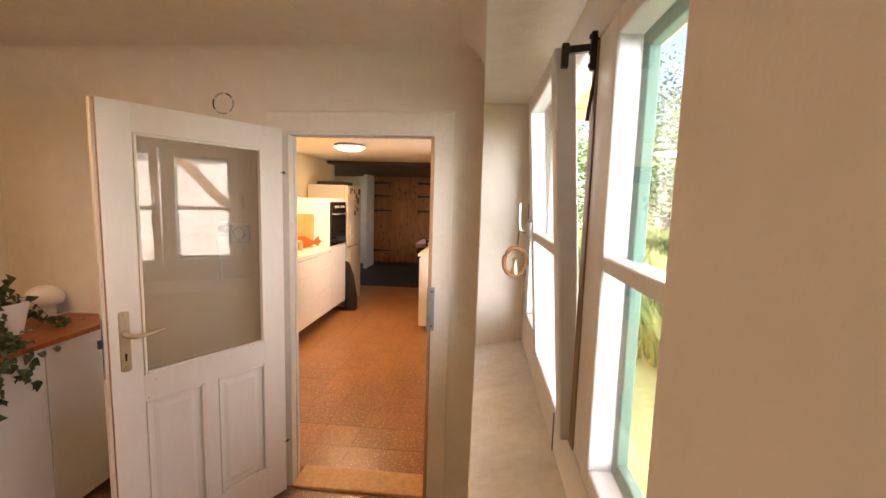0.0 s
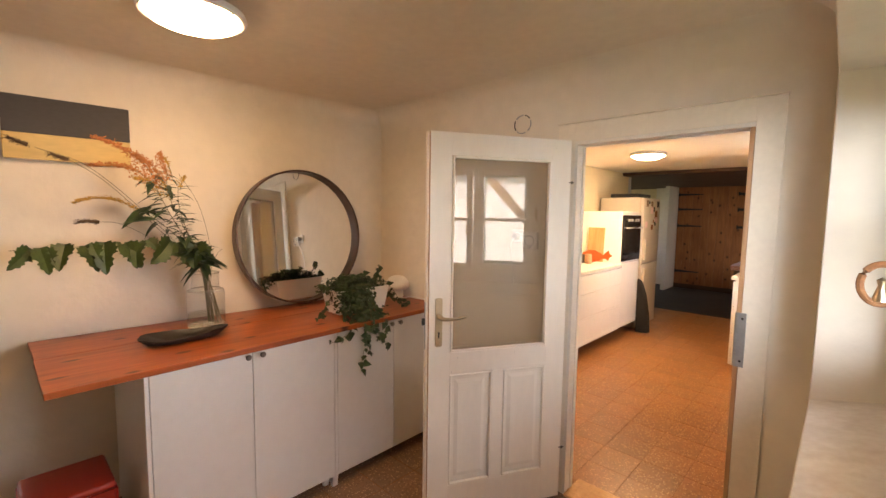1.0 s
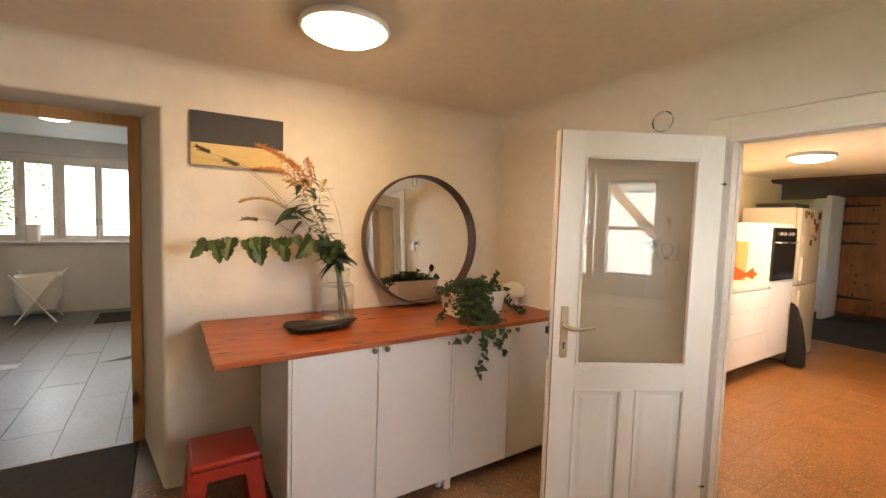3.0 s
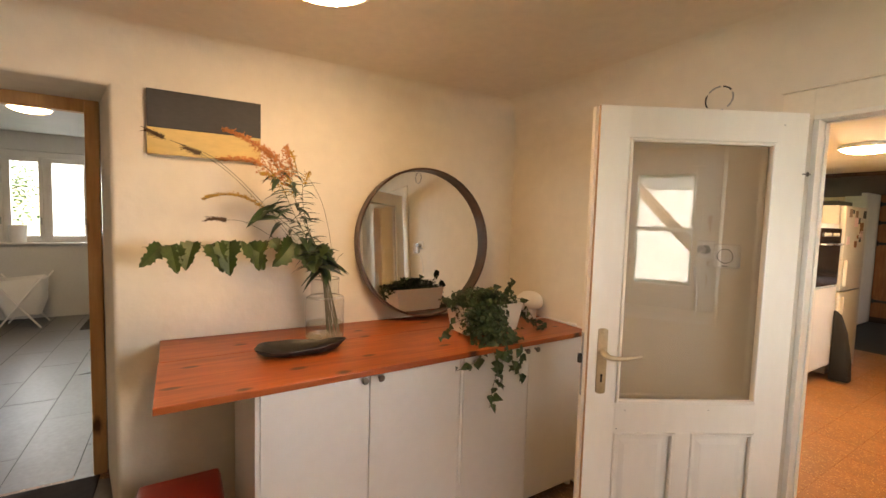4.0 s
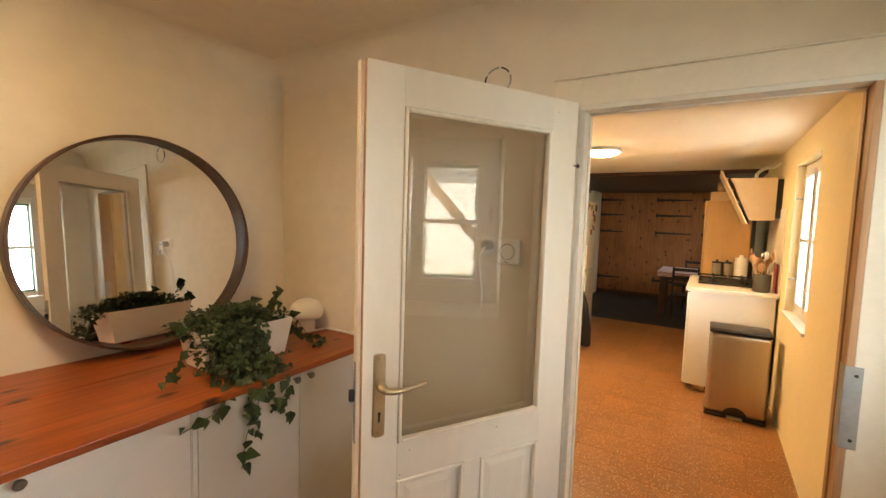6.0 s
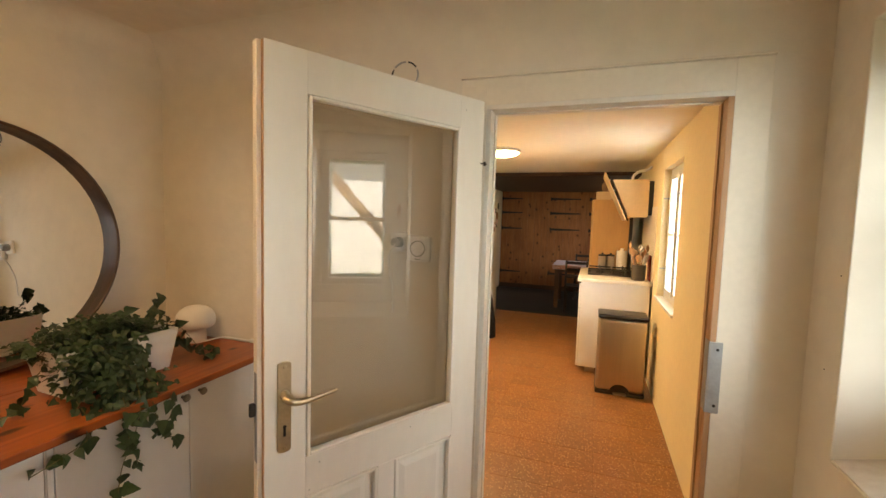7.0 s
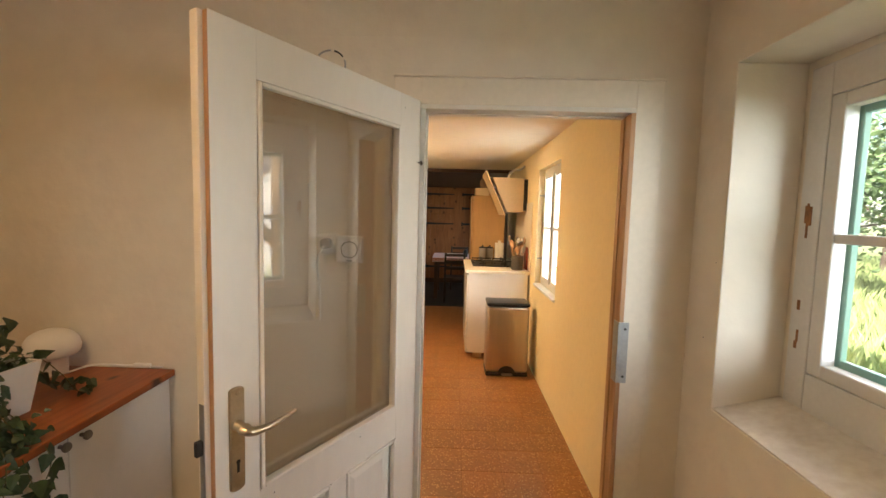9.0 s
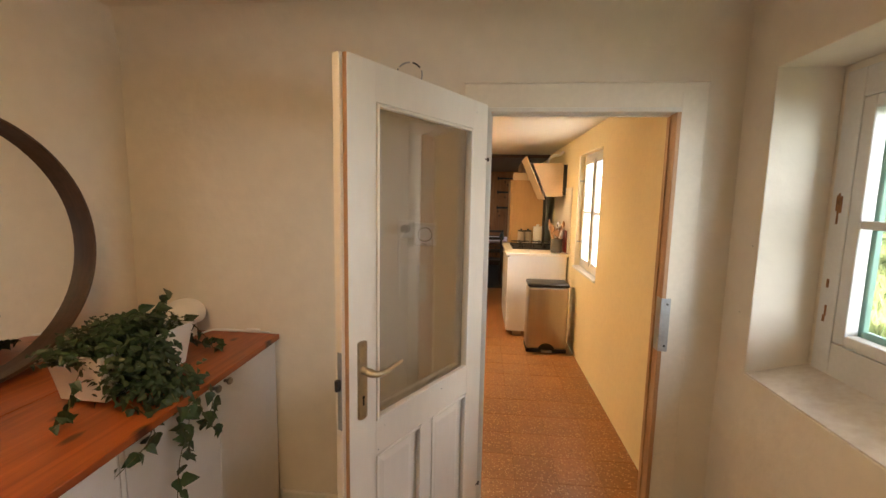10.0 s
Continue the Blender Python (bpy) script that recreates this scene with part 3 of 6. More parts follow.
# wooden ring hanging from the window handle
bm = B()
ring = [Vector((0.218 + 0.036 * math.cos(a), 1.461 + 0.008 * math.cos(a), 1.46 + 0.046 * math.sin(a))) for a in [2 * math.pi * i / 28 for i in range(29)]]
tube(bm, ring, 0.0075, 8)
hoop = solid("hanging_ring", bm, WORN, "small round wooden ring hanging from the window handle", "ornament", smooth=True)
bm = B()
tube(bm, [(0.224, 1.461, 1.517), (0.228, 1.461, 1.567)], 0.0025)
part("cord", bm, STEM, hoop)
bm = B()
turned(bm, [(0.0, 0), (0.016, 0.004), (0.012, 0.02), (0.006, 0.04), (0.010, 0.052), (0.0, 0.06)], 10, (0.218, 1.461, 1.417))
part("bell", bm, BRASS, hoop, "tiny brass bell", True)

# doorway casing, jamb lining and threshold
cas = thing("door_casing", "wide off-white painted door casing with flat boards", "door frame", kind="structure")
for lo, hi in (((-1.035, DOOR_Y - 0.012, 0), (-0.9365, DOOR_Y - 0.001, 2.092)), ((-0.1465, DOOR_Y - 0.012, 0), (-0.05, DOOR_Y - 0.001, 2.092)), ((-0.9363, DOOR_Y - 0.012, 1.9965), (-0.1467, DOOR_Y - 0.001, 2.092))):
    bm = B()
    box(bm, lo, hi, 0.001)
    part("casing_board", bm, CASING, cas)
bm = B()
box(bm, (-1.038, DOOR_Y - 0.026, 2.0925), (-0.047, DOOR_Y - 0.001, 2.099), 0.002)
part("cap_strip", bm, CASING, cas)
for lo, hi, mat in (((-0.9355, DOOR_Y - 0.015, 0), (-0.918, 2.336, 1.977), TRIM), ((-0.165, DOOR_Y - 0.015, 0), (-0.1475, 2.336, 1.977), EDGEWOOD), ((-0.9355, DOOR_Y - 0.015, 1.9775), (-0.1475, 2.336, 1.9955), TRIM)):
    bm = B()
    box(bm, lo, hi, 0.002)
    part("jamb_lining", bm, mat, cas, "" if mat is TRIM else "brown lining")
for lo, hi, mat in (((-0.9175, 2.305, 0), (-0.912, 2.337, 1.97), TRIM), ((-0.170, 2.305, 0), (-0.1655, 2.337, 1.97), EDGEWOOD), ((-0.9175, 2.305, 1.9705), (-0.1655, 2.337, 1.9765), TRIM)):
    bm = B()
    box(bm, lo, hi, 0.002)
    part("door_stop", bm, mat, cas)
bm = B()
box(bm, (-0.1685, DOOR_Y - 0.018, 0.965), (-0.1645, DOOR_Y + 0.03, 1.20), 0.0015)
box(bm, (-0.1685, DOOR_Y - 0.0195, 0.965), (-0.128, DOOR_Y - 0.0155, 1.20), 0.0015)
plate = part("strike_plate", bm, ZINC, cas, "grey metal strike plate")
for zz in (0.99, 1.175):
    bm = B()
    turned(bm, [(0.005, 0), (0.004, -0.0025)], 10, (-0.142, DOOR_Y - 0.0195, zz), "y")
    part("screw", bm, BLACKMETAL, plate)
bm = B()
box(bm, (-0.918, DOOR_Y - 0.03, 0.0), (-0.165, 2.43, 0.018), 0.006)
structure("threshold", bm, FRAMEWOOD, "worn brown wooden threshold")

# the open glazed door
leaf = thing("door_1", "open white panelled door with a large glass pane", "door", (-0.934, 2.208, 0), 240.6, kind="structure")
# local: x along the leaf from the hinge, +y towards the hall
LW, LT, LH = 0.774, 0.040, 1.996


def rail(lo, hi, name="rail", bev=0.0008):
    bm = B()
    box(bm, lo, hi, bev)
    return part(name, bm, DOORPAINT, leaf)


GAP = 0.0022
G0, G1, GZ0, GZ1 = 0.114, 0.663, 0.899, 1.886
rail((0.0, -LT, 0.012), (G0, 0, LH), "stile")
rail((G1, -LT, 0.012), (LW, 0, LH), "stile")
rail((G0, -LT, GZ1), (G1, 0, LH))
rail((G0, -LT, 0.785), (G1, 0, GZ0))
rail((G0, -LT, 0.012), (G1, 0, 0.19))
rail((0.362, -LT, 0.19), (0.425, 0, 0.785), "muntin")
for x0, x1 in ((G0, 0.362), (0.425, G1)):
    bm = B()
    box(bm, (x0, -0.034, 0.19), (x1, -0.021, 0.785))
    z0, z1 = 0.19, 0.785
    m0 = 0.034
    f1 = [bm.verts.new(p) for p in ((x0 + m0, -0.0208, z0 + m0), (x1 - m0, -0.0208, z0 + m0), (x1 - m0, -0.0208, z1 - m0), (x0 + m0, -0.0208, z1 - m0))]
    f2 = [bm.verts.new(p) for p in ((x0 + m0 + 0.02, -0.016, z0 + m0 + 0.02), (x1 - m0 - 0.02, -0.016, z0 + m0 + 0.02), (x1 - m0 - 0.02, -0.016, z1 - m0 - 0.02), (x0 + m0 + 0.02, -0.016, z1 - m0 - 0.02))]
    bm.faces.new(f2)
    for i in range(4):
        j = (i + 1) % 4
        bm.faces.new((f1[i], f1[j], f2[j], f2[i]))
    pn = part("door_panel", bm, DOORPAINT, leaf, "raised field panel")
    bm = B()
    for lo, hi in (((x0 + GAP, -0.014, z0 + GAP), (x0 + 0.012, 0.004, z1 - GAP)), ((x1 - 0.012, -0.014, z0 + GAP), (x1 - GAP, 0.004, z1 - GAP)), ((x0 + 0.012, -0.014, z1 - 0.012), (x1 - 0.012, 0.004, z1 - GAP)), ((x0 + 0.012, -0.014, z0 + GAP), (x1 - 0.012, 0.004, z0 + 0.012))):
        box(bm, lo, hi, 0.003)
    part("moulding", bm, DOORPAINT, pn)
bm = B()
for lo, hi in (((G0 + GAP, -0.016, GZ0 + GAP), (G0 + 0.013, 0.005, GZ1 - GAP)), ((G1 - 0.013, -0.016, GZ0 + GAP), (G1 - GAP, 0.005, GZ1 - GAP)), ((G0 + 0.013, -0.016, GZ1 - 0.013), (G1 - 0.013, 0.005, GZ1 - GAP)), ((G0 + 0.013, -0.016, GZ0 + GAP), (G1 - 0.013, 0.005, GZ0 + 0.013))):
    box(bm, lo, hi, 0.003)
part("glazing_bead", bm, DOORPAINT, leaf)
# Brown strip that paints the shaded gap along the bead.
bm = B()
for lo, hi in (((G0, -0.017, GZ0), (G0 + 0.003, -0.009, GZ1)), ((G1 - 0.003, -0.017, GZ0), (G1, -0.009, GZ1)), ((G0 + 0.003, -0.017, GZ1 - 0.003), (G1 - 0.003, -0.009, GZ1)), ((G0 + 0.003, -0.017, GZ0), (G1 - 0.003, -0.009, GZ0 + 0.003))):
    box(bm, lo, hi)
part("shadow_gap", bm, EDGEWOOD, leaf, "brown strip painted as the shadow gap round the glass")
for nx, nz in ((0.622, 0.872), (0.652, 0.80), (0.30, 0.874), (0.09, 1.95)):
    bm = B()
    turned(bm, [(0.0018, 0.0), (0.0012, 0.0008), (0.0, 0.001)], 8, (nx, 0, nz), "y")
    part("nail_head", bm, BLACKMETAL, leaf)
bm = B()
box(bm, (G0 + 0.003, -0.022, GZ0 + 0.003), (G1 - 0.003, -0.018, GZ1 - 0.003))
pane = part("pane", bm, DOORGLASS, leaf, "slightly dusty clear glass")
pane.visible_shadow = False
pane.matrix_basis = pose(0.006, -0.0055, 0, 0, 0, -0.8)  # turned slightly so its reflection fits the camera's view
bm = B()
box(bm, (LW - 0.002, -LT - 0.004, 0.012), (LW + 0.013, -0.016, LH), 0.002)
part("closing_edge", bm, DOORPAINT, leaf, "cream painted rebated closing edge")
bm = B()
box(bm, (LW - 0.0015, -0.0155, 0.012), (LW + 0.0015, -0.001, LH - 0.001))
part("edge_strip", bm, EDGEWOOD, leaf, "brown strip along the closing edge")
bm = B()
box(bm, (LW + 0.0125, -0.035, 0.92), (LW + 0.0145, -0.017, 1.16), 0.0008, 1)
lock = part("lock_face", bm, ZINC, leaf, "grey lock face plate")
bm = B()
box(bm, (LW + 0.0145, -0.032, 1.045), (LW + 0.030, -0.019, 1.08), 0.003)
part("latch", bm, BLACKMETAL, lock)
bm = B()
arch = [(0.018 * math.cos(a), 0.008 * math.sin(a)) for a in np.linspace(0, math.pi, 9)]
rim = [(0.724 + u, 1.177 + v) for u, v in arch] + [(0.724 - u, 0.945 - v) for u, v in arch]
prism(bm, [(u, 0.0055, v) for u, v in rim], [(u, 0.0, v) for u, v in rim])
low = [(0.724 + (u - 0.724) * 0.9, 1.061 + (v - 1.061) * 0.985) for u, v in rim]
prism(bm, [(u, 0.0072, v) for u, v in low], [(u, 0.0055, v) for u, v in low])
esc = part("handle_plate", bm, BRASS, leaf, "satin brass back plate with arched ends", True, 25)
bm = B()
turned(bm, [(0.0135, 0.007), (0.0135, 0.012), (0.0105, 0.016), (0.0105, 0.034)], 16, (0.724, 0, 1.095), "y")
sweep = smooth_path([(0.726, 0.032, 1.095), (0.722, 0.046, 1.092), (0.705, 0.053, 1.088), (0.67, 0.054, 1.0865), (0.64, 0.052, 1.089), (0.596, 0.05, 1.094)], 7)
n = len(sweep) - 1
rings = []
for k, c in enumerate(sweep):
    f = k / n
    d = (Vector(sweep[min(k + 1, n)]) - Vector(sweep[max(k - 1, 0)])).normalized()
    side = d.cross(Vector((0, 0, 1))).normalized()
    up = side.cross(d).normalized()
    tall = 0.0125 * (1 - f) + 0.0052 * f
    deep = 0.0125 * (1 - f) ** 1.6 + 0.0045
    rings.append([bm.verts.new(Vector(c) + side * (deep * math.cos(a)) + up * (tall * math.sin(a))) for a in np.linspace(0, 2 * math.pi, 12, endpoint=False)])
for r0, r1 in zip(rings, rings[1:]):
    for i in range(12):
        bm.faces.new((r0[i], r0[(i + 1) % 12], r1[(i + 1) % 12], r1[i]))
bm.faces.new(rings[-1])
bm.faces.new(rings[0][::-1])
bmesh.ops.recalc_face_normals(bm, faces=bm.faces[:])
part("door_handle", bm, BRASS, esc, "satin brass lever handle", True)
bm = B()
box(bm, (0.7205, 0.0065, 0.982), (0.7275, 0.0076, 1.006), 0.0004, 1)
turned(bm, [(0.0055, 0.0065), (0.005, 0.0078)], 10, (0.724, 0, 1.008), "y")
part("keyhole", bm, BLACKMETAL, esc)
for zz in (0.951, 1.172):
    bm = B()
    turned(bm, [(0.0055, 0.007), (0.004, 0.0086)], 10, (0.724, 0, zz), "y")
    part("screw", bm, BRASS, esc)
for zz in (0.30, 1.775):
    bm = B()
    turned(bm, [(0.0025, -0.008), (0.0042, -0.007), (0.0042, 0.007), (0.0025, 0.008)], 10, (-0.008, 0.003, zz))
    box(bm, (-0.020, 0.0, zz - 0.0025), (0.010, 0.003, zz + 0.0025))
    part("hinge", bm, HINGEIRON, leaf, "dark iron pin hinge", True)

# washroom door frame
fr = thing("door_frame_2", "orange pine door frame with visible knots", "door frame", kind="structure")
for lo, hi in (((-3.45, -0.204, 0), (-3.40, -0.1405, 2.178)), ((-3.45, -1.058, 0), (-3.40, -0.99, 2.178)), ((-3.45, -0.9895, 2.106), (-3.40, -0.2045, 2.178))):
    bm = B()
    box(bm, lo, hi, 0.004)
    part("frame_board", bm, FRAMEWOOD, fr)


def ceiling_light(x, y, z, r, glow, label):
    lamp = thing("ceiling_light", label, "ceiling lamp", (x, y, z), group="ceiling lights")
    bm = B()
    turned(bm, [(r * 0.96, 0), (r * 1.07, -0.008), (r * 1.10, -0.026), (r * 1.08, -0.034), (r * 1.02, -0.036), (r * 0.94, -0.026)], 40)
    rim = part("rim", bm, OPAL, lamp, "white rim", True, 60)
    bm = B()
    prof = [(r * 0.985 * math.cos(a), -0.026 - r * 0.29 * math.sin(a)) for a in [math.pi / 2 * i / 10 for i in range(11)]]
    turned(bm, prof, 40)
    part("diffuser", bm, glow, lamp, "lit opal glass dome", True, 80)
    for k in range(3):
        a = 2.1 * k + 0.5
        bm = B()
        turned(bm, [(0.006, -0.03), (0.006, -0.015)], 8, (r * math.cos(a) * 1.03, r * math.sin(a) * 1.03, -0.012))
        part("clip", bm, CHROME, lamp)
    return lamp


ceiling_light(-1.74, 0.655, CEIL, 0.172, LAMPGLOW, "round opal glass ceiling lamp with white rim, switched on")
ceiling_light(-1.44, 4.93, 2.27, 0.165, KLAMPGLOW, "round opal glass ceiling lamp in the kitchen, switched on")

# ---------------- sideboard ----------------
CF = -1.912
for k, (y0, y1) in enumerate(((0.47, 1.372), (1.376, 2.255))):
    cab = thing("cabinet", "white two-door cabinet with small round grey knobs", "cabinet", (0, 0, 0), group="sideboard cabinets")
    bm = B()
    box(bm, (-2.60, y0, 0.062), (CF - 0.02, y1, 0.924), 0.002)
    part("body", bm, CABWHITE, cab)
    ym = (y0 + y1) / 2 - 0.006
    bm = B()
    box(bm, (CF - 0.0195, y0, 0.062), (CF - 0.001, y0 + 0.0155, 0.924), 0.0008, 1)
    part("side_panel", bm, CABWHITE, cab)
    for a, b2, kn in ((y0 + 0.0185, ym - 0.0018, ym - 0.035), (ym + 0.0018, y1 - 0.003, ym + 0.035)):
        bm = B()
        box(bm, (CF - 0.0195, a, 0.064), (CF - 0.0005, b2, 0.921), 0.0018)
        d = part("door", bm, CABWHITE, cab)
        bm = B()
        turned(bm, [(0.006, 0.0), (0.0055, 0.012), (0.013, 0.018), (0.0145, 0.024), (0.011, 0.029), (0.0, 0.03)], 16, (CF - 0.001, kn + 0.008, 0.8975), "x")
        part("knob", bm, KNOBMETAL, d, "round dark grey metal knob", True)
    for yy in (y0 + 0.03, y1 - 0.03):
        for xx in (CF - 0.06, -2.52):
            bm = B()
            turned(bm, [(0.018, 0), (0.024, 0.0625)], 12, (xx, yy, 0))
            part("leg", bm, CABWHITE, cab, "", True)
bm = B()
box(bm, (-2.56, 1.3725, 0.0), (CF - 0.004, 1.3755, 0.924))
fs = solid("filler_strip", bm, CABWHITE, "thin white filler strip between the two cabinets", "panel")
bm = B()
box(bm, (CF - 0.03, 1.358, 0.0), (CF - 0.005, 1.392, 0.061), 0.0015)
part("foot_board", bm, CABWHITE, fs)
# worktop of two boards
top = thing("sideboard_top", "orange-stained knotty pine worktop of two boards", "worktop")
for x0, x1, dz in ((-2.33, -1.892, 0.0), (-2.72, -2.334, -0.001)):
    bm = B()
    y0, y1 = 0.158, 2.258
    vs = [(x0, y0 + 0.004), (x1 + 0.039 if x1 > -2 else x1, y0 + 0.008), (x1, y1), (x0, y1)]
    if x0 < -2.6:
        vs[0] = (left_x(y0) + 0.004, y0)
        vs[3] = (left_x(y1) + 0.004, y1)
    f, b = prism(bm, [(x, y, 0.9255) for x, y in vs], [(x, y, 0.951 + dz) for x, y in vs])
    bmesh.ops.bevel(bm, geom=[e for e in bm.edges], offset=0.003, segments=2, profile=0.5, affect="EDGES")
    part("board", bm, TOPWOOD, top)

# round mirror in a deep rim
mir = thing("mirror", "round wall mirror in a deep dark wooden rim", "mirror", (0, 0, 0))
mir.matrix_basis = pose(left_x(1.55) + 0.043, 1.541, 1.424, 0, -3.4, 0.4)
bm = B()
R0, R1, D = 0.456, 0.444, 0.060
seg = 72
prof = [(R1, 0.012), (R1, D - 0.002), (R1 + 0.002, D), (R0 - 0.002, D), (R0, D - 0.002), (R0, 0.0)]
turned(bm, prof + [(R1, 0.0), (R1, 0.012)], seg, (0, 0, 0), "x", False)
part("rim", bm, MIRRORWOOD, mir, "dark walnut rim", True)
bm = B()
turned(bm, [(R1 + 0.001, 0.006), (R1 + 0.001, 0.013)], seg, (0, 0, 0), "x")
part("mirror_glass", bm, MIRROR, mir, "clear mirror glass")

# two-tone panel
pic = thing("wall_panel", "two-tone wall panel, slate grey above gold", "wall art", (left_x(0.36) + 0.001, 0.362, 1.976), -2.16)
bm = B()
box(bm, (0, -0.240, -0.022), (0.028, 0.240, 0.150), 0.002)
part("upper_field", bm, SLATE, pic, "dark slate grey field")
bm = B()
box(bm, (0, -0.240, -0.143), (0.028, 0.240, -0.0222), 0.002)
part("lower_field", bm, GOLDWOOD, pic, "warm gold field")

# mushroom lamp with cable
ml = thing("table_lamp", "small white mushroom lamp, switched off", "table lamp", (-2.30, 2.168, 0.951))
bm = B()
turned(bm, [(0.041, 0), (0.045, 0.004), (0.045, 0.06), (0.045, 0.09)], 24)
part("base", bm, OPAL, ml, "", True)
bm = B()
turned(bm, [(0.03, 0.068), (0.072, 0.072), (0.083, 0.084), (0.086, 0.106), (0.081, 0.131), (0.067, 0.152), (0.045, 0.166), (0.02, 0.173), (0.0, 0.174)], 28)
part("shade", bm, OPAL, ml, "white opal dome shade", True, 70)
bm = B()
tube(bm, smooth_path([(0.05, 0.0, 0.006), (0.11, 0.05, 0.02), (0.2, 0.09, 0.008), (0.27, 0.095, 0.006), (0.36, 0.09, 0.006)], 6), 0.004, 6)
cable = part("cable", bm, OPAL, ml, "white cable", True)
bm = B()
box(bm, (0.24, 0.083, 0.001), (0.31, 0.107, 0.018), 0.005)
part("cord_switch", bm, OPAL, cable, "white inline switch")

# dark leaf-shaped dish
bm = B()
N = 36
rows_ = []
for k, (s, h) in enumerate(((0.0, 0.006), (0.45, 0.008), (0.78, 0.022), (1.0, 0.045), (1.02, 0.05), (1.03, 0.044), (0.82, 0.012), (0.5, 0.0), (0.0, 0.0))):
    ring = []
    for i in range(N):
        a = 2 * math.pi * i / N
        wob = 1 + 0.05 * math.sin(3 * a + 1) + 0.035 * math.sin(7 * a) + 0.02 * math.sin(11 * a + 2) - 0.10 * math.sin(a) ** 2
        lift = 0.02 * math.cos(a) ** 4 * s + 0.008 * math.sin(2 * a) * s
        ring.append(bm.verts.new((0.105 * s * wob * math.sin(a) + 1e-4 * math.sin(a), 0.205 * s * wob * math.cos(a) + 1e-4 * math.cos(a), h + (lift if 2 <= k <= 5 else 0))))
    rows_.append(ring)
for a, b2 in zip(rows_, rows_[1:]):
    for i in range(N):
        j = (i + 1) % N
        bm.faces.new((a[i], a[j], b2[j], b2[i]))
for v in bm.verts:
    v.co = Vector((v.co.x * 0.95, v.co.y * 0.92, v.co.z * 0.72))
solid("dish", bm, BLACKWOOD, "black leaf-shaped wooden dish on the worktop", "dish", (-2.215, 0.70, 0.9515), -3, smooth=True)

# ---------------- plants ----------------


def leaf_shape(kind, n=14):
    """Outline of a leaf of length 1 lying along +x, as (x, y)."""
    if kind == "ivy":
        half = [(0.0, 0.0), (-0.12, 0.16), (-0.05, 0.34), (0.14, 0.44), (0.30, 0.34), (0.52, 0.26), (0.78, 0.12), (1.0, 0.0)]
    elif kind == "vine":
        half = [(0.0, 0.0), (-0.18, 0.12), (-0.24, 0.30), (-0.10, 0.36), (-0.14, 0.52), (0.04, 0.50), (0.10, 0.64), (0.22, 0.50), (0.30, 0.60), (0.34, 0.38), (0.42, 0.30), (0.52, 0.42), (0.60, 0.32), (0.72, 0.36), (0.78, 0.20), (0.90, 0.16), (1.0, 0.0)]
    else:
        half = [(0.0, 0.0), (0.2, 0.09), (0.45, 0.12), (0.7, 0.08), (1.0, 0.0)]
    return half


def add_leaf(bm, at, along, up, size, kind="ivy", fold=0.25, droop=0.2, width=1.0):
    at, along = Vector(at), Vector(along).normalized()
    side = along.cross(Vector(up)).normalized()
    nor = side.cross(along).normalized()
    half = leaf_shape(kind)
    mid = [bm.verts.new(at + along * size * x - nor * size * droop * max(0, x) ** 2) for x, _ in half]
    for sgn in (1, -1):
        rim = [bm.verts.new(at + along * size * x + side * sgn * size * y * width - nor * size * (droop * max(0, x) ** 2 - fold * y * width)) if y > 0 else None for x, y in half]
        for i in range(len(half) - 1):
            a, b2 = mid[i], mid[i + 1]
            c, d = rim[i + 1], rim[i]
            vs = [v for v in (a, b2, c, d) if v is not None]
            if len(vs) >= 3:
                bm.faces.new(vs if sgn == 1 else vs[::-1])


rnd = random.Random(5)


def rv(s=1.0):
    return Vector((rnd.uniform(-s, s), rnd.uniform(-s, s), rnd.uniform(-s, s)))


# ivy in a white trough
ivy = thing("potted_ivy", "trailing green ivy in a white tapered trough", "potted plant", (-2.155, 1.69, 0.951), -2)
bm = B()
b0, b1, hh = (0.080, 0.168), (0.098, 0.195), 0.165
lo = [(-b0[0], -b0[1], 0.013), (b0[0], -b0[1], 0.013), (b0[0], b0[1], 0.013), (-b0[0], b0[1], 0.013)]
hi = [(-b1[0], -b1[1], hh), (b1[0], -b1[1], hh), (b1[0], b1[1], hh), (-b1[0], b1[1], hh)]
inn = [(x * 0.93, y * 0.965, hh) for x, y, z in hi]
inl = [(x * 0.9, y * 0.95, hh - 0.03) for x, y, z in hi]
loops = [[bm.verts.new(p) for p in ring] for ring in (lo, hi, inn, inl)]
for a, b2 in zip(loops, loops[1:]):
    for i in range(4):
        j = (i + 1) % 4
        bm.faces.new((a[i], a[j], b2[j], b2[i]))
bm.faces.new(loops[0][::-1])
bm.faces.new(loops[-1])
part("trough", bm, CERAMIC, ivy, "white tapered trough")
for fy in (-0.115, 0.115):
    bm = B()
    box(bm, (-0.07, fy - 0.02, 0), (0.074, fy + 0.02, 0.0128), 0.002)
    part("foot", bm, TOPWOOD, ivy, "small orange wooden foot block")
bm = B()
box(bm, (-0.086, -0.185, 0.12), (0.086, 0.185, 0.145), 0.004)
part("soil", bm, SOIL, ivy)
leaves, stems = B(), B()
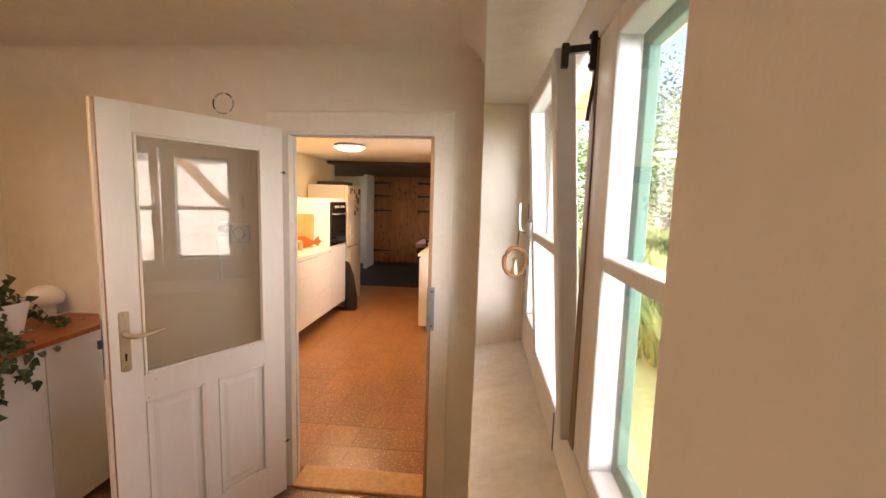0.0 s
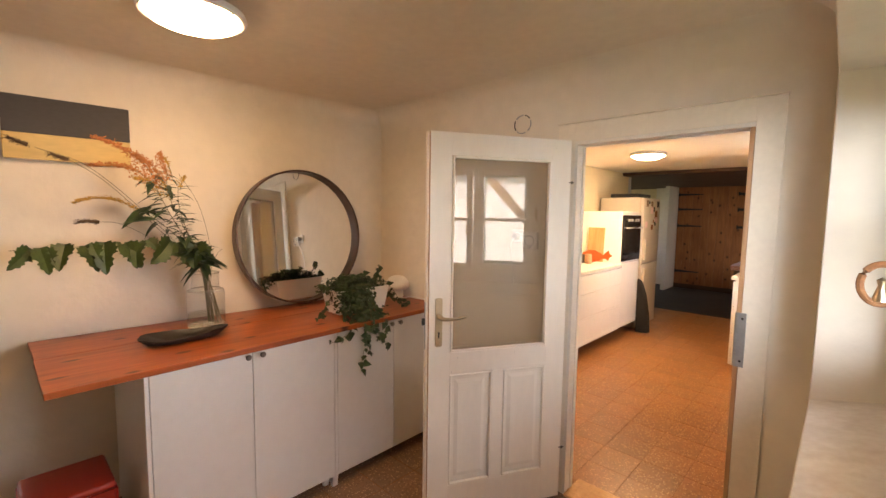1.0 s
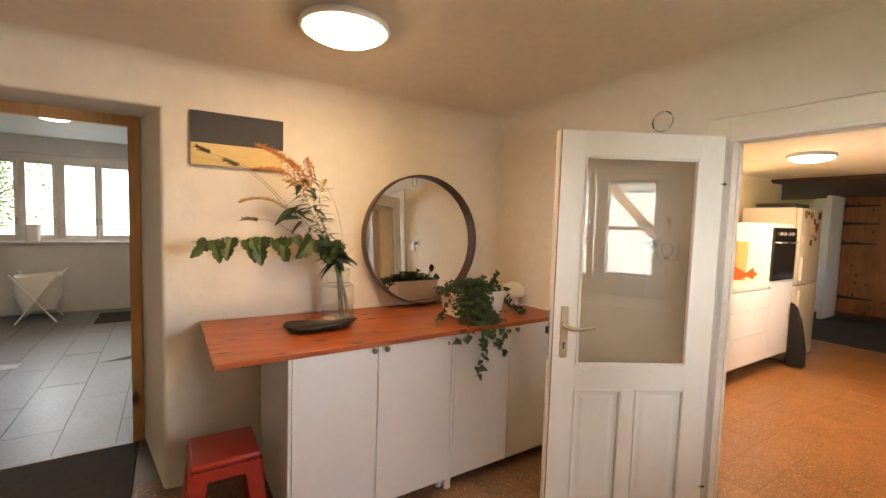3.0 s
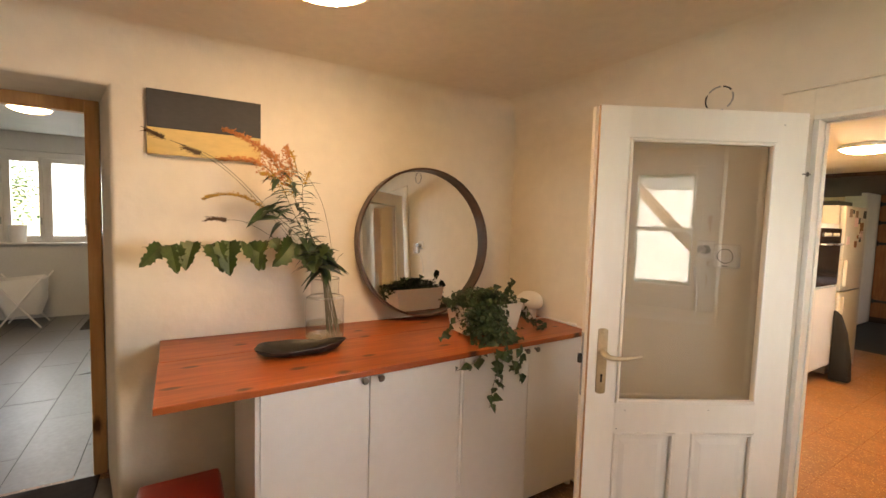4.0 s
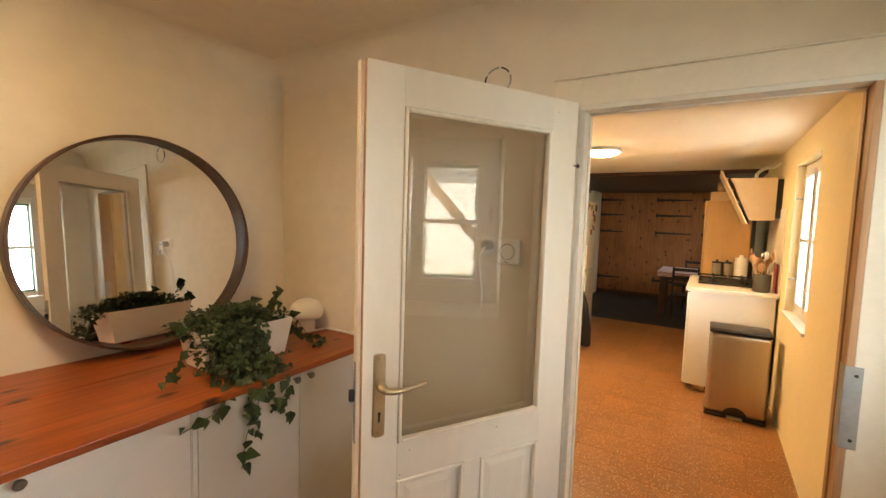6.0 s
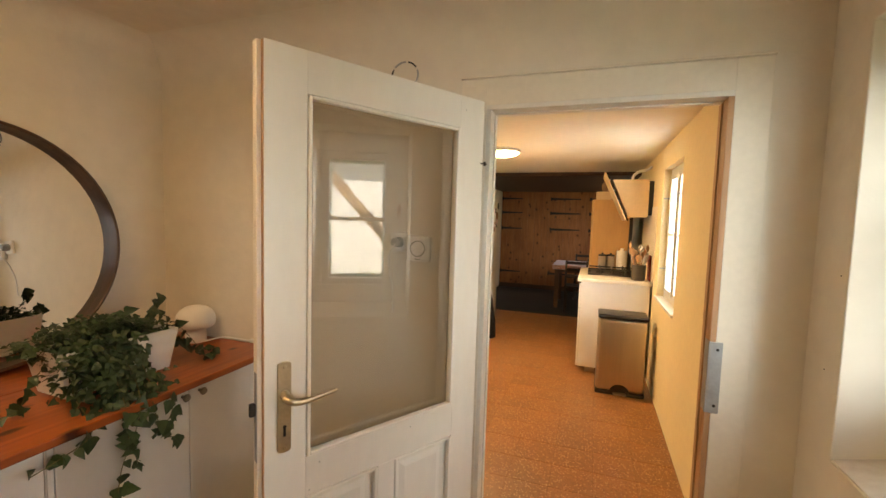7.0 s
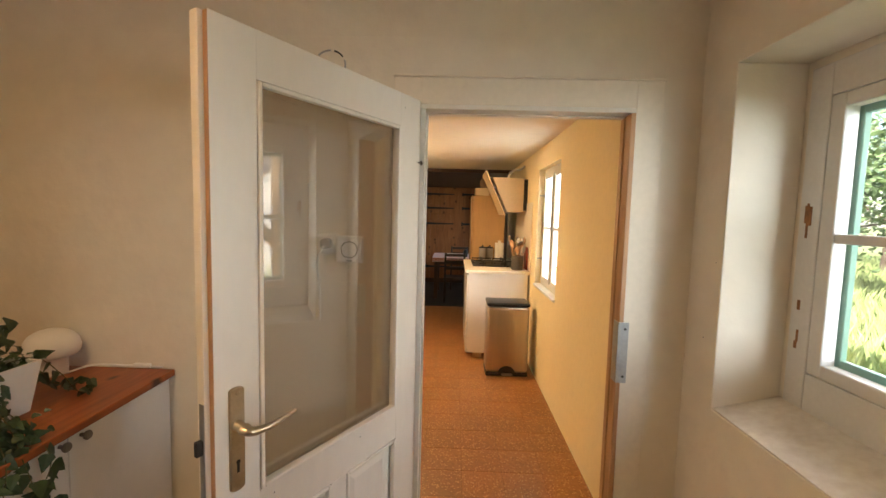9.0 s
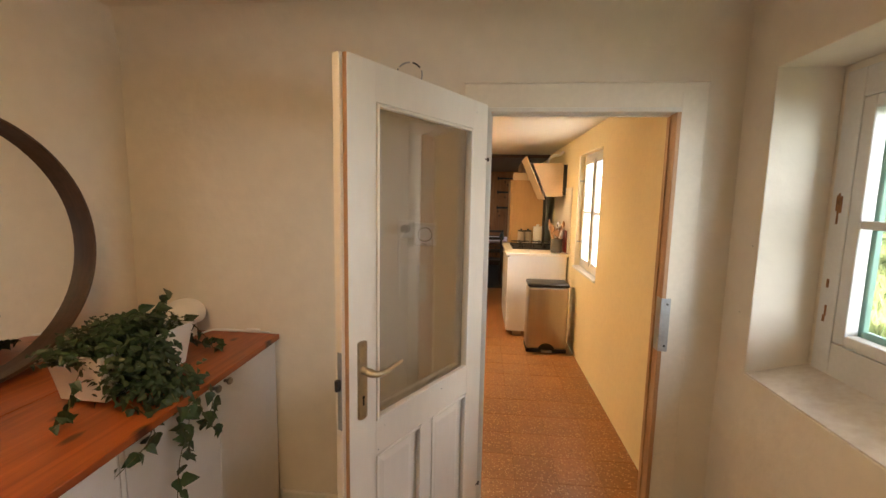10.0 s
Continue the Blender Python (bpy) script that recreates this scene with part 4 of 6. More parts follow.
for k in range(1500):
    y = max(-0.235, min(0.19, rnd.gauss(-0.045, 0.105)))
    x = rnd.uniform(-0.12, 0.13 if y < 0.03 else 0.06) + 0.03
    crown = 0.085 * (1 - ((y + 0.03) / 0.26) ** 2) + 0.012
    z = 0.145 + rnd.uniform(0.0, 1.0) * crown
    if x > 0.085 and y > 0.0:
        x -= 0.1
    elif x > 0.085:
        z -= rnd.uniform(0.02, 0.13)
    d = Vector((rnd.uniform(-0.5, 1), rnd.uniform(-1, 1), rnd.uniform(-0.6, 0.35)))
    add_leaf(leaves, (x, y, z), d, (rnd.uniform(-0.2, 0.8), rnd.uniform(-0.5, 0.5), 1), rnd.uniform(0.015, 0.027), fold=rnd.uniform(0.05, 0.4))
for k in range(800):
    y = rnd.gauss(-0.075, 0.05)
    q = rnd.random()
    x = 0.085 + 0.16 * q + rnd.uniform(-0.02, 0.03)
    z = 0.17 - 0.19 * q ** 1.3 + rnd.uniform(-0.03, 0.03)
    d = Vector((rnd.uniform(-0.2, 1), rnd.uniform(-1, 1), rnd.uniform(-1, 0.1)))
    add_leaf(leaves, (x, y, max(z, 0.012 if x < 0.26 else -0.1)), d, (1, rnd.uniform(-0.5, 0.5), rnd.uniform(0.2, 1)), rnd.uniform(0.016, 0.029), fold=rnd.uniform(0.05, 0.4))
strands = [
    [(0.05, -0.02, 0.15), (0.13, -0.04, 0.13), (0.215, -0.06, 0.02), (0.255, -0.1, -0.07), (0.25, -0.14, -0.17), (0.25, -0.16, -0.29)],
    [(0.06, -0.05, 0.15), (0.15, -0.09, 0.1), (0.225, -0.11, 0.0), (0.25, -0.12, -0.08), (0.248, -0.1, -0.15), (0.25, -0.09, -0.2)],
    [(0.06, 0.0, 0.15), (0.16, 0.0, 0.08), (0.23, -0.03, -0.01), (0.25, -0.02, -0.1), (0.25, 0.0, -0.14), (0.25, 0.06, -0.165)],
    [(0.06, 0.02, 0.14), (0.15, 0.04, 0.06), (0.235, 0.03, -0.02), (0.252, 0.01, -0.08), (0.25, -0.05, -0.12)],
    [(0.04, -0.1, 0.15), (0.12, -0.18, 0.06), (0.2, -0.2, 0.0), (0.24, -0.22, -0.04), (0.25, -0.29, -0.06), (0.252, -0.36, -0.075)],
    [(0.0, 0.15, 0.15), (0.02, 0.23, 0.13), (0.03, 0.29, 0.05), (0.05, 0.34, 0.03), (0.06, 0.40, 0.02)],
    [(0.0, 0.12, 0.15), (0.04, 0.22, 0.16), (0.08, 0.27, 0.09), (0.1, 0.3, 0.02), (0.1, 0.36, 0.015)],
    [(0.0, 0.1, 0.15), (-0.01, 0.16, 0.21), (-0.02, 0.19, 0.25), (0.0, 0.20, 0.28)],
    [(0.0, 0.03, 0.15), (0.0, 0.05, 0.22), (0.0, 0.07, 0.26)],
    [(0.02, -0.16, 0.15), (0.05, -0.24, 0.09), (0.07, -0.28, 0.03), (0.08, -0.33, 0.015)],
    [(-0.02, 0.14, 0.15), (-0.06, 0.2, 0.2), (-0.03, 0.25, 0.18)],
]
for st in strands:
    path = smooth_path([(px + 0.045 * min(1.0, max(0.0, (px - 0.08) / 0.12)), py, pz) for px, py, pz in st], 6)
    tube(stems, path, 0.0014, 5)
    for i in range(3, len(path), 2):
        for _ in range(2 if rnd.random() < 0.45 else 1):
            d = rv() + Vector((0.5, 0, -0.5))
            add_leaf(leaves, path[i] + rv(0.01), d, Vector((1, 0, 0.3)) + rv(0.4), rnd.uniform(0.024, 0.048), fold=rnd.uniform(0.05, 0.3), width=rnd.uniform(0.85, 1.2))
tagged(part("foliage", leaves, LEAF, ivy, "dense dark green ivy leaves"), kind="stuff")
tagged(part("stem", stems, STEM, ivy), kind="stuff")

# glass vase with goldenrod, grasses and a vine branch
VX, VY, VZ = -2.43, 0.874, 0.951
vase = thing("vase", "clear glass vase with a narrower neck, partly filled", "vase", (VX, VY, VZ))
bm = B()
prof = [(0.0, 0.0), (0.086, 0.0), (0.094, 0.004), (0.096, 0.012), (0.096, 0.190), (0.092, 0.204), (0.074, 0.214), (0.069, 0.226), (0.069, 0.298), (0.071, 0.303), (0.069, 0.305), (0.066, 0.300)]
turned(bm, prof, 40, close=False)
vg = part("glass_body", bm, VASEGLASS, vase, "clear glass", True)
vg.visible_shadow = False
bm = B()
turned(bm, [(0.0905, 0.0125), (0.092, 0.075), (0.0, 0.075)], 32, close=False)
wt = part("water", bm, WATER, vase, "slightly cloudy water", True)
wt.visible_shadow = False
for name, prof in (("lip", [(0.067, 0.299), (0.0715, 0.301), (0.0715, 0.3065), (0.067, 0.3065)]), ("base", [(0.0, 0.0015), (0.088, 0.0015), (0.0925, 0.006), (0.0925, 0.0115), (0.0, 0.0115)]), ("shoulder", [(0.0905, 0.203), (0.0935, 0.2055), (0.0765, 0.2145), (0.074, 0.2125)])):
    bm = B()
    turned(bm, prof, 40, close=False)
    edge = part(name, bm, THICKGLASS, vase, "thick glass edge", True)
    edge.visible_shadow = False

bq = thing("wild_bouquet", "wild bouquet of rusty plumes, goldenrod and a vine branch", "flowers", (VX, VY, VZ))
stems, narrow, rust, gold = B(), B(), "rust", "gold"


def plume(bm, pts, n, spread, size, stem_r=0.0016):
    path = smooth_path(pts, 10)
    tube(stems, path, stem_r, 5)
    kind, bm = bm, B()
    for k in range(n):
        q = rnd.random() ** 0.8
        side = rnd.randrange(5)
        i = min(len(path) - 1, int(q * (len(path) - 1)))
        reach = rnd.random() * spread * 2.6 * (1.1 - 0.8 * q)
        arm = Vector((math.cos(side * 1.257 + i), -0.5 + 0.8 * math.sin(side * 1.257 + i), 0.55 + 0.3 * math.cos(side * 2.1)))
        p = path[i] + arm * reach - Vector((0, 0, 9.0 * reach * reach)) + rv(0.0045)
        s = size * rnd.uniform(0.5, 1.2)
        d = (rv() + Vector((0, -0.5, 0.3))).normalized()
        e = d.cross(rv()).normalized()
        g = d.cross(e)
        a = [bm.verts.new(p + d * s * 1.6), bm.verts.new(p - d * s * 0.8), bm.verts.new(p + e * s * 0.7), bm.verts.new(p - e * s * 0.35 + g * s * 0.6), bm.verts.new(p - e * s * 0.35 - g * s * 0.6)]
        for i0, i1, i2 in ((0, 2, 3), (0, 3, 4), (0, 4, 2), (1, 3, 2), (1, 4, 3), (1, 2, 4)):
            bm.faces.new((a[i0], a[i1], a[i2]))
    if kind == "rust":
        tagged(part("plume", bm, PLUME, bq, "rust-coloured feathery plume"), kind="stuff")
    else:
        tagged(part("goldenrod_head", bm, GOLDENROD, bq, "yellow goldenrod head"), kind="stuff")


def stalk(pts, leaf_n, size, kind="lance", start=0.35, r=0.0022):
    path = smooth_path(pts, 10)
    tube(stems, path, r, 5, r * 0.5)
    for k in range(leaf_n):
        q = start + (1 - start) * k / max(1, leaf_n)
        p = path[min(len(path) - 1, int(q * (len(path) - 1)))]
        a = rnd.uniform(0, 6.28)
        d = Vector((math.cos(a) * 0.8, math.sin(a), rnd.uniform(-0.3, 0.5)))
        add_leaf(narrow, p, d, (rnd.uniform(-.3, .3), 0, 1), size * rnd.uniform(0.6, 1.2), "lance", fold=0.3, droop=rnd.uniform(0.1, 0.55), width=rnd.uniform(0.7, 1.1))


base = (0.0, 0.03, 0.03)
neck = (0.0, -0.005, 0.30)
stalk([base, neck, (0.02, -0.07, 0.45), (0.03, -0.16, 0.62), (0.03, -0.22, 0.76), (0.02, -0.24, 0.84)], 40, 0.105)
stalk([base, (0.01, -0.01, 0.29), (0.04, -0.05, 0.44), (0.06, -0.12, 0.58), (0.05, -0.17, 0.72), (0.05, -0.18, 0.86)], 36, 0.095)
stalk([base, (-0.01, -0.01, 0.29), (0.0, -0.09, 0.46), (0.0, -0.2, 0.58), (0.0, -0.3, 0.66)], 22, 0.115)
stalk([base, (0.0, 0.0, 0.29), (0.0, -0.03, 0.42), (0.02, -0.09, 0.55), (0.02, -0.12, 0.68), (0.0, -0.115, 0.8)], 32, 0.075)
stalk([base, (0.01, 0.0, 0.28), (0.03, -0.02, 0.38), (0.05, -0.05, 0.46)], 38, 0.13, start=0.5)
for k in range(9):
    a = k * 0.7
    foot = (0.05 * math.cos(a), 0.045 + 0.03 * math.sin(a), 0.02)
    tube(stems, smooth_path([foot, (0.012 * math.cos(a + 1), 0.0 + 0.015 * math.sin(a), 0.29), (0.03 * math.cos(a), -0.06 + 0.02 * math.sin(a * 2), 0.43)], 6), 0.0032, 6, 0.0022)
# rusty plumes
plume(rust, [(0.03, -0.20, 0.76), (0.03, -0.27, 0.88), (0.02, -0.36, 0.95), (0.01, -0.46, 0.985)], 900, 0.021, 0.0046)
plume(rust, [(0.03, -0.21, 0.76), (0.03, -0.30, 0.84), (0.02, -0.38, 0.855), (0.01, -0.48, 0.85)], 800, 0.020, 0.0046)
plume(rust, [(0.04, -0.18, 0.78), (0.05, -0.24, 0.87), (0.04, -0.30, 0.92)], 560, 0.020, 0.0046)
plume(rust, [(0.04, -0.16, 0.80), (0.05, -0.19, 0.88), (0.05, -0.2, 0.94)], 360, 0.016, 0.0044)
# goldenrod
plume(gold, [(0.03, -0.2, 0.72), (0.04, -0.26, 0.79), (0.03, -0.31, 0.8)], 190, 0.018, 0.0045)
plume(gold, [(0.0, -0.28, 0.64), (0.0, -0.37, 0.69), (0.0, -0.46, 0.7), (0.0, -0.545, 0.675)], 330, 0.010, 0.0048)
plume(gold, [(0.04, -0.15, 0.82), (0.04, -0.165, 0.88), (0.04, -0.18, 0.915)], 70, 0.014, 0.0058)
plume(gold, [(0.02, -0.11, 0.76), (0.02, -0.1, 0.8), (0.02, -0.085, 0.83)], 60, 0.011, 0.0055)
plume(gold, [(0.05, -0.16, 0.7), (0.06, -0.18, 0.76), (0.06, -0.2, 0.79)], 60, 0.015, 0.005)
# two broad leaves at the side
for at, along, ln in (((0.02, -0.24, 0.665), (0.2, -1, -0.55), 0.17), ((0.02, -0.22, 0.60), (0.3, -1, 0.10), 0.15)):
    add_leaf(narrow, at, along, (0.5, 0, 1), ln, "lance", fold=0.25, droop=0.25, width=1.5)
# grass with brown seed heads
heads = []
for pts, tip in (
    ([base, (0.0, -0.02, 0.3), (0.0, -0.22, 0.56), (0.01, -0.42, 0.78), (0.02, -0.56, 0.88)], [(0.02, -0.55, 0.870), (0.02, -0.58, 0.880), (0.02, -0.61, 0.890)]),
    ([base, (0.0, -0.02, 0.3), (0.02, -0.24, 0.6), (0.04, -0.48, 0.84), (0.05, -0.66, 0.91)], [(0.05, -0.68, 0.918), (0.05, -0.71, 0.930), (0.05, -0.74, 0.943)]),
    ([base, (0.0, -0.02, 0.3), (-0.01, -0.2, 0.47), (-0.01, -0.36, 0.575), (-0.01, -0.46, 0.59)], [(-0.01, -0.45, 0.588), (-0.01, -0.49, 0.592), (-0.01, -0.525, 0.588)]),
    ([base, (0.0, 0.02, 0.3), (0.0, 0.03, 0.45), (0.0, -0.02, 0.68), (0.0, -0.11, 0.84)], None),
    ([base, (0.0, 0.03, 0.3), (0.01, 0.06, 0.4), (0.01, 0.09, 0.43)], None),
):
    tube(stems, smooth_path(pts, 8), 0.0011, 5)
    if tip:
        bm = B()
        tp = smooth_path(tip, 6)
        tube(bm, tp, 0.0085, 7, 0.004)
        for q in tp:
            for _ in range(9):
                o = rv(0.009)
                tube(bm, [q + o * 0.6, q + o * 1.4 + Vector((0, -0.008, 0))], 0.0009, 3)
        heads.append(bm)
for bm in heads:
    part("seed_head", bm, SEEDHEAD, bq, "brown grass seed head", True)
tagged(part("leafage", narrow, LEAF, bq, "narrow dark green leaves"), kind="stuff")
# vine branch
vine = smooth_path([neck, (0.02, -0.05, 0.43), (0.03, -0.2, 0.475), (0.03, -0.4, 0.475), (0.03, -0.6, 0.475), (0.03, -0.76, 0.47)], 8)
tube(stems, vine, 0.0022, 6, 0.0012)
tagged(part("stem", stems, STEM, bq), kind="stuff")
for y, z, s, tilt in ((-0.72, 0.462, 0.105, -0.4), (-0.655, 0.455, 0.10, 0.1), (-0.575, 0.468, 0.125, -0.15), (-0.50, 0.46, 0.11, 0.2), (-0.43, 0.466, 0.125, -0.05), (-0.355, 0.462, 0.11, 0.25), (-0.30, 0.468, 0.12, -0.2), (-0.25, 0.49, 0.06, 0.4), (-0.17, 0.47, 0.13, -0.4), (-0.12, 0.455, 0.12, 0.2), (-0.06, 0.45, 0.14, -0.2), (-0.02, 0.43, 0.12, 0.35), (-0.4, 0.485, 0.045, 0.2)):
    bm = B()
    add_leaf(bm, (0.035, y + rnd.uniform(-0.015, 0.015), z), (rnd.uniform(0.1, 0.6), tilt * 1.6, -0.8), (1, rnd.uniform(-0.9, 0.9), 0.4), s * rnd.uniform(0.84, 1.06), "vine", fold=rnd.uniform(0.1, 0.7), droop=rnd.uniform(0.05, 0.45), width=rnd.uniform(0.65, 1.05))
    part("vine_leaf", bm, VINELEAF, bq, "lobed green vine leaf")

# ---------------- small things on the north wall ----------------
bell = thing("wall_alarm", "white square wall alarm with a dark ring", "alarm", (-1.195, DOOR_Y - 0.001, 1.448))
bm = B()
box(bm, (-0.052, -0.028, -0.052), (0.052, 0, 0.052), 0.012, 4)
part("case", bm, OPAL, bell, "", True)
bm = B()
turned(bm, [(0.029, -0.0286), (0.0325, -0.0286), (0.0325, -0.0278), (0.029, -0.0278), (0.029, -0.0286)], 32, (0, 0, 0), "y", False)
part("ring", bm, BLACKPLASTIC, bell, "thin dark ring")
bm = B()
box(bm, (-0.011, -0.0288, -0.045), (0.011, -0.0278, -0.04))
part("mark", bm, SLATE, bell)
sock = thing("wall_socket", "white wall socket with a plug in it", "socket", (-1.283, DOOR_Y - 0.001, 1.47))
bm = B()
box(bm, (-0.04, -0.012, -0.04), (0.04, 0, 0.04), 0.005, 3)
part("cover", bm, OPAL, sock, "", True)
bm = B()
turned(bm, [(0.019, -0.05), (0.021, -0.012)], 20, (0, 0, 0), "y")
pl = part("plug", bm, ZINC, sock, "grey plug", True)
bm = B()
tube(bm, smooth_path([(0, -0.048, -0.005), (-0.02, -0.06, -0.05), (-0.03, -0.03, -0.12), (-0.028, -0.01, -0.2), (-0.03, -0.008, -0.3)], 6), 0.004, 6)
part("cable", bm, OPAL, pl, "white hanging cable", True)

loop = thing("wire_loop", "broken loop of black and white wire on the wall", "wire", (-1.275, DOOR_Y - 0.006, 2.131))
for k, (a0, a1) in enumerate(((-50, 20), (35, 75), (88, 140), (150, 215), (225, 290))):
    bm = B()
    tube(bm, [(0.056 * math.cos(radians(a)), -0.004, 0.052 * math.sin(radians(a))) for a in np.linspace(a0, a1, 9)], 0.0034, 6)
    part("wire", bm, (BLACKPLASTIC if k % 2 else ZINC), loop, "", True)

for cx, cz, w, h, a in ((-1.72, 0.78, 0.03, 0.004, 25), (-1.70, 0.772, 0.004, 0.02, 0), (-1.42, 1.30, 0.012, 0.02, 10), (-1.47, 1.12, 0.006, 0.022, -20), (-1.40, 1.02, 0.008, 0.03, 15)):
    bm = B()
    box(bm, (-w / 2, -0.0012, -h / 2), (w / 2, 0.0, h / 2), 0.0004, 1)
    c = solid("plaster_chip", bm, TRIM, "small chip in the white wall plaster", "chip", group="plaster chips")
    c.matrix_basis = pose(cx, DOOR_Y - 0.0005, cz, 0, a, 0)
for ny, nz in ((2.11, 1.45), (2.15, 1.18)):
    bm = B()
    turned(bm, [(0.0018, 0.0), (0.0014, -0.0018), (0.0, -0.002)], 8, (0, 0, 0), "x")
    solid("nail", bm, BLACKMETAL, "small nail head in the plaster beside the window", "nail", (0.0948, ny, nz), group="nails")

# red stool below the worktop
st = thing("stool", "low red plastic stool beside the cabinet", "stool", (-2.22, 0.235, 0))
bm = B()
box(bm, (-0.15, -0.15, 0.395), (0.15, 0.15, 0.43), 0.015, 3)
part("seat", bm, REDPLASTIC, st, "", True)
bm = B()
for lo, hi in (((-0.155, -0.155, 0.34), (0.155, -0.143, 0.397)), ((-0.155, 0.143, 0.34), (0.155, 0.155, 0.397)), ((-0.155, -0.143, 0.34), (-0.143, 0.143, 0.397)), ((0.143, -0.143, 0.34), (0.155, 0.143, 0.397))):
    box(bm, lo, hi, 0.003)
part("apron", bm, REDPLASTIC, st)
for sx in (-1, 1):
    for sy in (-1, 1):
        bm = B()
        f0 = [(sx * 0.185, sy * 0.185, 0), (sx * 0.185, sy * 0.125, 0), (sx * 0.17, sy * 0.125, 0), (sx * 0.17, sy * 0.17, 0), (sx * 0.125, sy * 0.17, 0), (sx * 0.125, sy * 0.185, 0)]
        f1 = [(sx * 0.155, sy * 0.155, 0.345), (sx * 0.155, sy * 0.08, 0.345), (sx * 0.14, sy * 0.08, 0.345), (sx * 0.14, sy * 0.14, 0.345), (sx * 0.08, sy * 0.14, 0.345), (sx * 0.08, sy * 0.155, 0.345)]
        prism(bm, f0, f1)
        part("leg", bm, REDPLASTIC, st)
bm = B()
box(bm, (-3.37, -1.03, 0.0012), (-2.05, -0.17, 0.016), 0.006)
solid("doormat", bm, MAT, "dark bristle doormat by the washroom door", "doormat")

# ---------------- kitchen ----------------
KX1, KX0, KC = 0.035, -2.5, 2.27
for lo, hi in (((KX1, 2.412, 0), (KX1 + 0.32, 4.1, 2.6)), ((KX1, 4.98, 0), (KX1 + 0.32, 7.6, 2.6)), ((KX1, 4.1, 0), (KX1 + 0.32, 4.98, 0.91)), ((KX1, 4.1, 2.06), (KX1 + 0.32, 4.98, 2.6)), ((KX1, 7.6, 0), (KX1 + 0.32, 8.3, 2.6)), ((KX1, 9.7, 0), (KX1 + 0.32, 11.0, 2.6)), ((KX1, 8.3, 0), (KX1 + 0.32, 9.7, 0.92)), ((KX1, 8.3, 2.05), (KX1 + 0.32, 9.7, 2.6))):
    bm = B()
    box(bm, lo, hi)
    structure("wall_kitchen_east", bm, KPLASTER, "cream painted kitchen wall beside a window")
bm = B()
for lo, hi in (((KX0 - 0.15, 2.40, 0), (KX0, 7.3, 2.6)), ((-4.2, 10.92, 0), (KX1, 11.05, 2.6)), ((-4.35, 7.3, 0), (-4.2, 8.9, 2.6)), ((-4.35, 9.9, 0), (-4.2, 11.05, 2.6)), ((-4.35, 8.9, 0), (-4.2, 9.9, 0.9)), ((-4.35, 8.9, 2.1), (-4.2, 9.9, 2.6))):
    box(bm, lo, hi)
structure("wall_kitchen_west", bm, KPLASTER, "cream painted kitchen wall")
# Pier coloured grey to stand in for the dim light on it.
bm = B()
box(bm, (-4.2, 7.3, 0), (KX0, 7.42, 2.6))
structure("wall_dining_pier", bm, BATHWALL, "dining corner pier, coloured grey for its dim light")
# Added out of view to keep a sun patch off the pier.
bm = B()
prism(bm, [(-4.36, 7.9, 2.75), (-5.5, 7.9, 2.5), (-5.5, 7.9, 2.44), (-4.36, 7.9, 2.67)], [(-4.36, 11.1, 2.75), (-5.5, 11.1, 2.5), (-5.5, 11.1, 2.44), (-4.36, 11.1, 2.67)])
structure("sun_block_dining", bm, ROOFTILE, "unseen overhang keeping sun out of the dining window")
bm = B()
box(bm, (KX0 - 0.15, 2.38, KC), (KX1 + 0.1, 7.028, KC + 0.12))
structure("ceiling_kitchen", bm, KCEIL, "cream painted low kitchen ceiling")
bm = B()
for i in range(26):
    box(bm, (-4.3, 7.06 + i * 0.152, 2.225), (KX1 + 0.1, 7.06 + i * 0.152 + 0.148, 2.26), 0.004, 1)
structure("ceiling_dining", bm, DARKBOARD, "dark stained board ceiling")
bm = B()
box(bm, (-2.68, 9.9, 0.0), (-2.6, 10.915, 2.224), 0.006)
box(bm, (-3.1, 10.70, 0.0), (-2.681, 10.9, 2.224), 0.006)
structure("wall_pilaster", bm, PLASTER, "white plastered wall end lit by daylight")

# Unseen slabs added to stop daylight leaking in above the ceilings.
bm = B()
box(bm, (-4.4, -1.9, 2.605), (0.5, 11.1, 2.72))
box(bm, (-9.0, -3.3, 2.805), (-2.9, 1.0, 2.9))
structure("roof", bm, ROOFTILE, "unseen lid over the rooms, keeping stray daylight out")
# Added filler: closes the gap where daylight leaked past the kitchen ceiling.
bm = B()
box(bm, (-4.2, 7.03, 2.25), (0.03, 7.058, 2.6))
structure("trim_beam", bm, DARKBOARD, "dark filler strip where the kitchen ceiling ends")

# knotty pine cupboard wall
cup = thing("pine_cupboard", "wide knotty pine cupboard with black strap hinges", "cupboard", (0, 0, 0))
x = -2.58
k = 0
while x < -0.0:
    w = 0.135 + 0.02 * ((k * 7) % 3)
    for z0, z1 in ((0.10, 1.60), (1.615, 2.215)):
        bm = B()
        box(bm, (x, 10.52, z0), (x + w - 0.002, 10.55, z1), 0.0015, 1)
        part("plank", bm, KNOTTYPINE, cup)
    x += w
    k += 1
bm = B()
box(bm, (-2.59, 10.552, 0.02), (0.03, 10.9, 2.22))
part("carcass", bm, KNOTTYPINE, cup)
bm = B()
box(bm, (-2.59, 10.54, 0.0), (0.03, 10.551, 0.099))
part("plinth", bm, DARKBOARD, cup, "dark plinth")
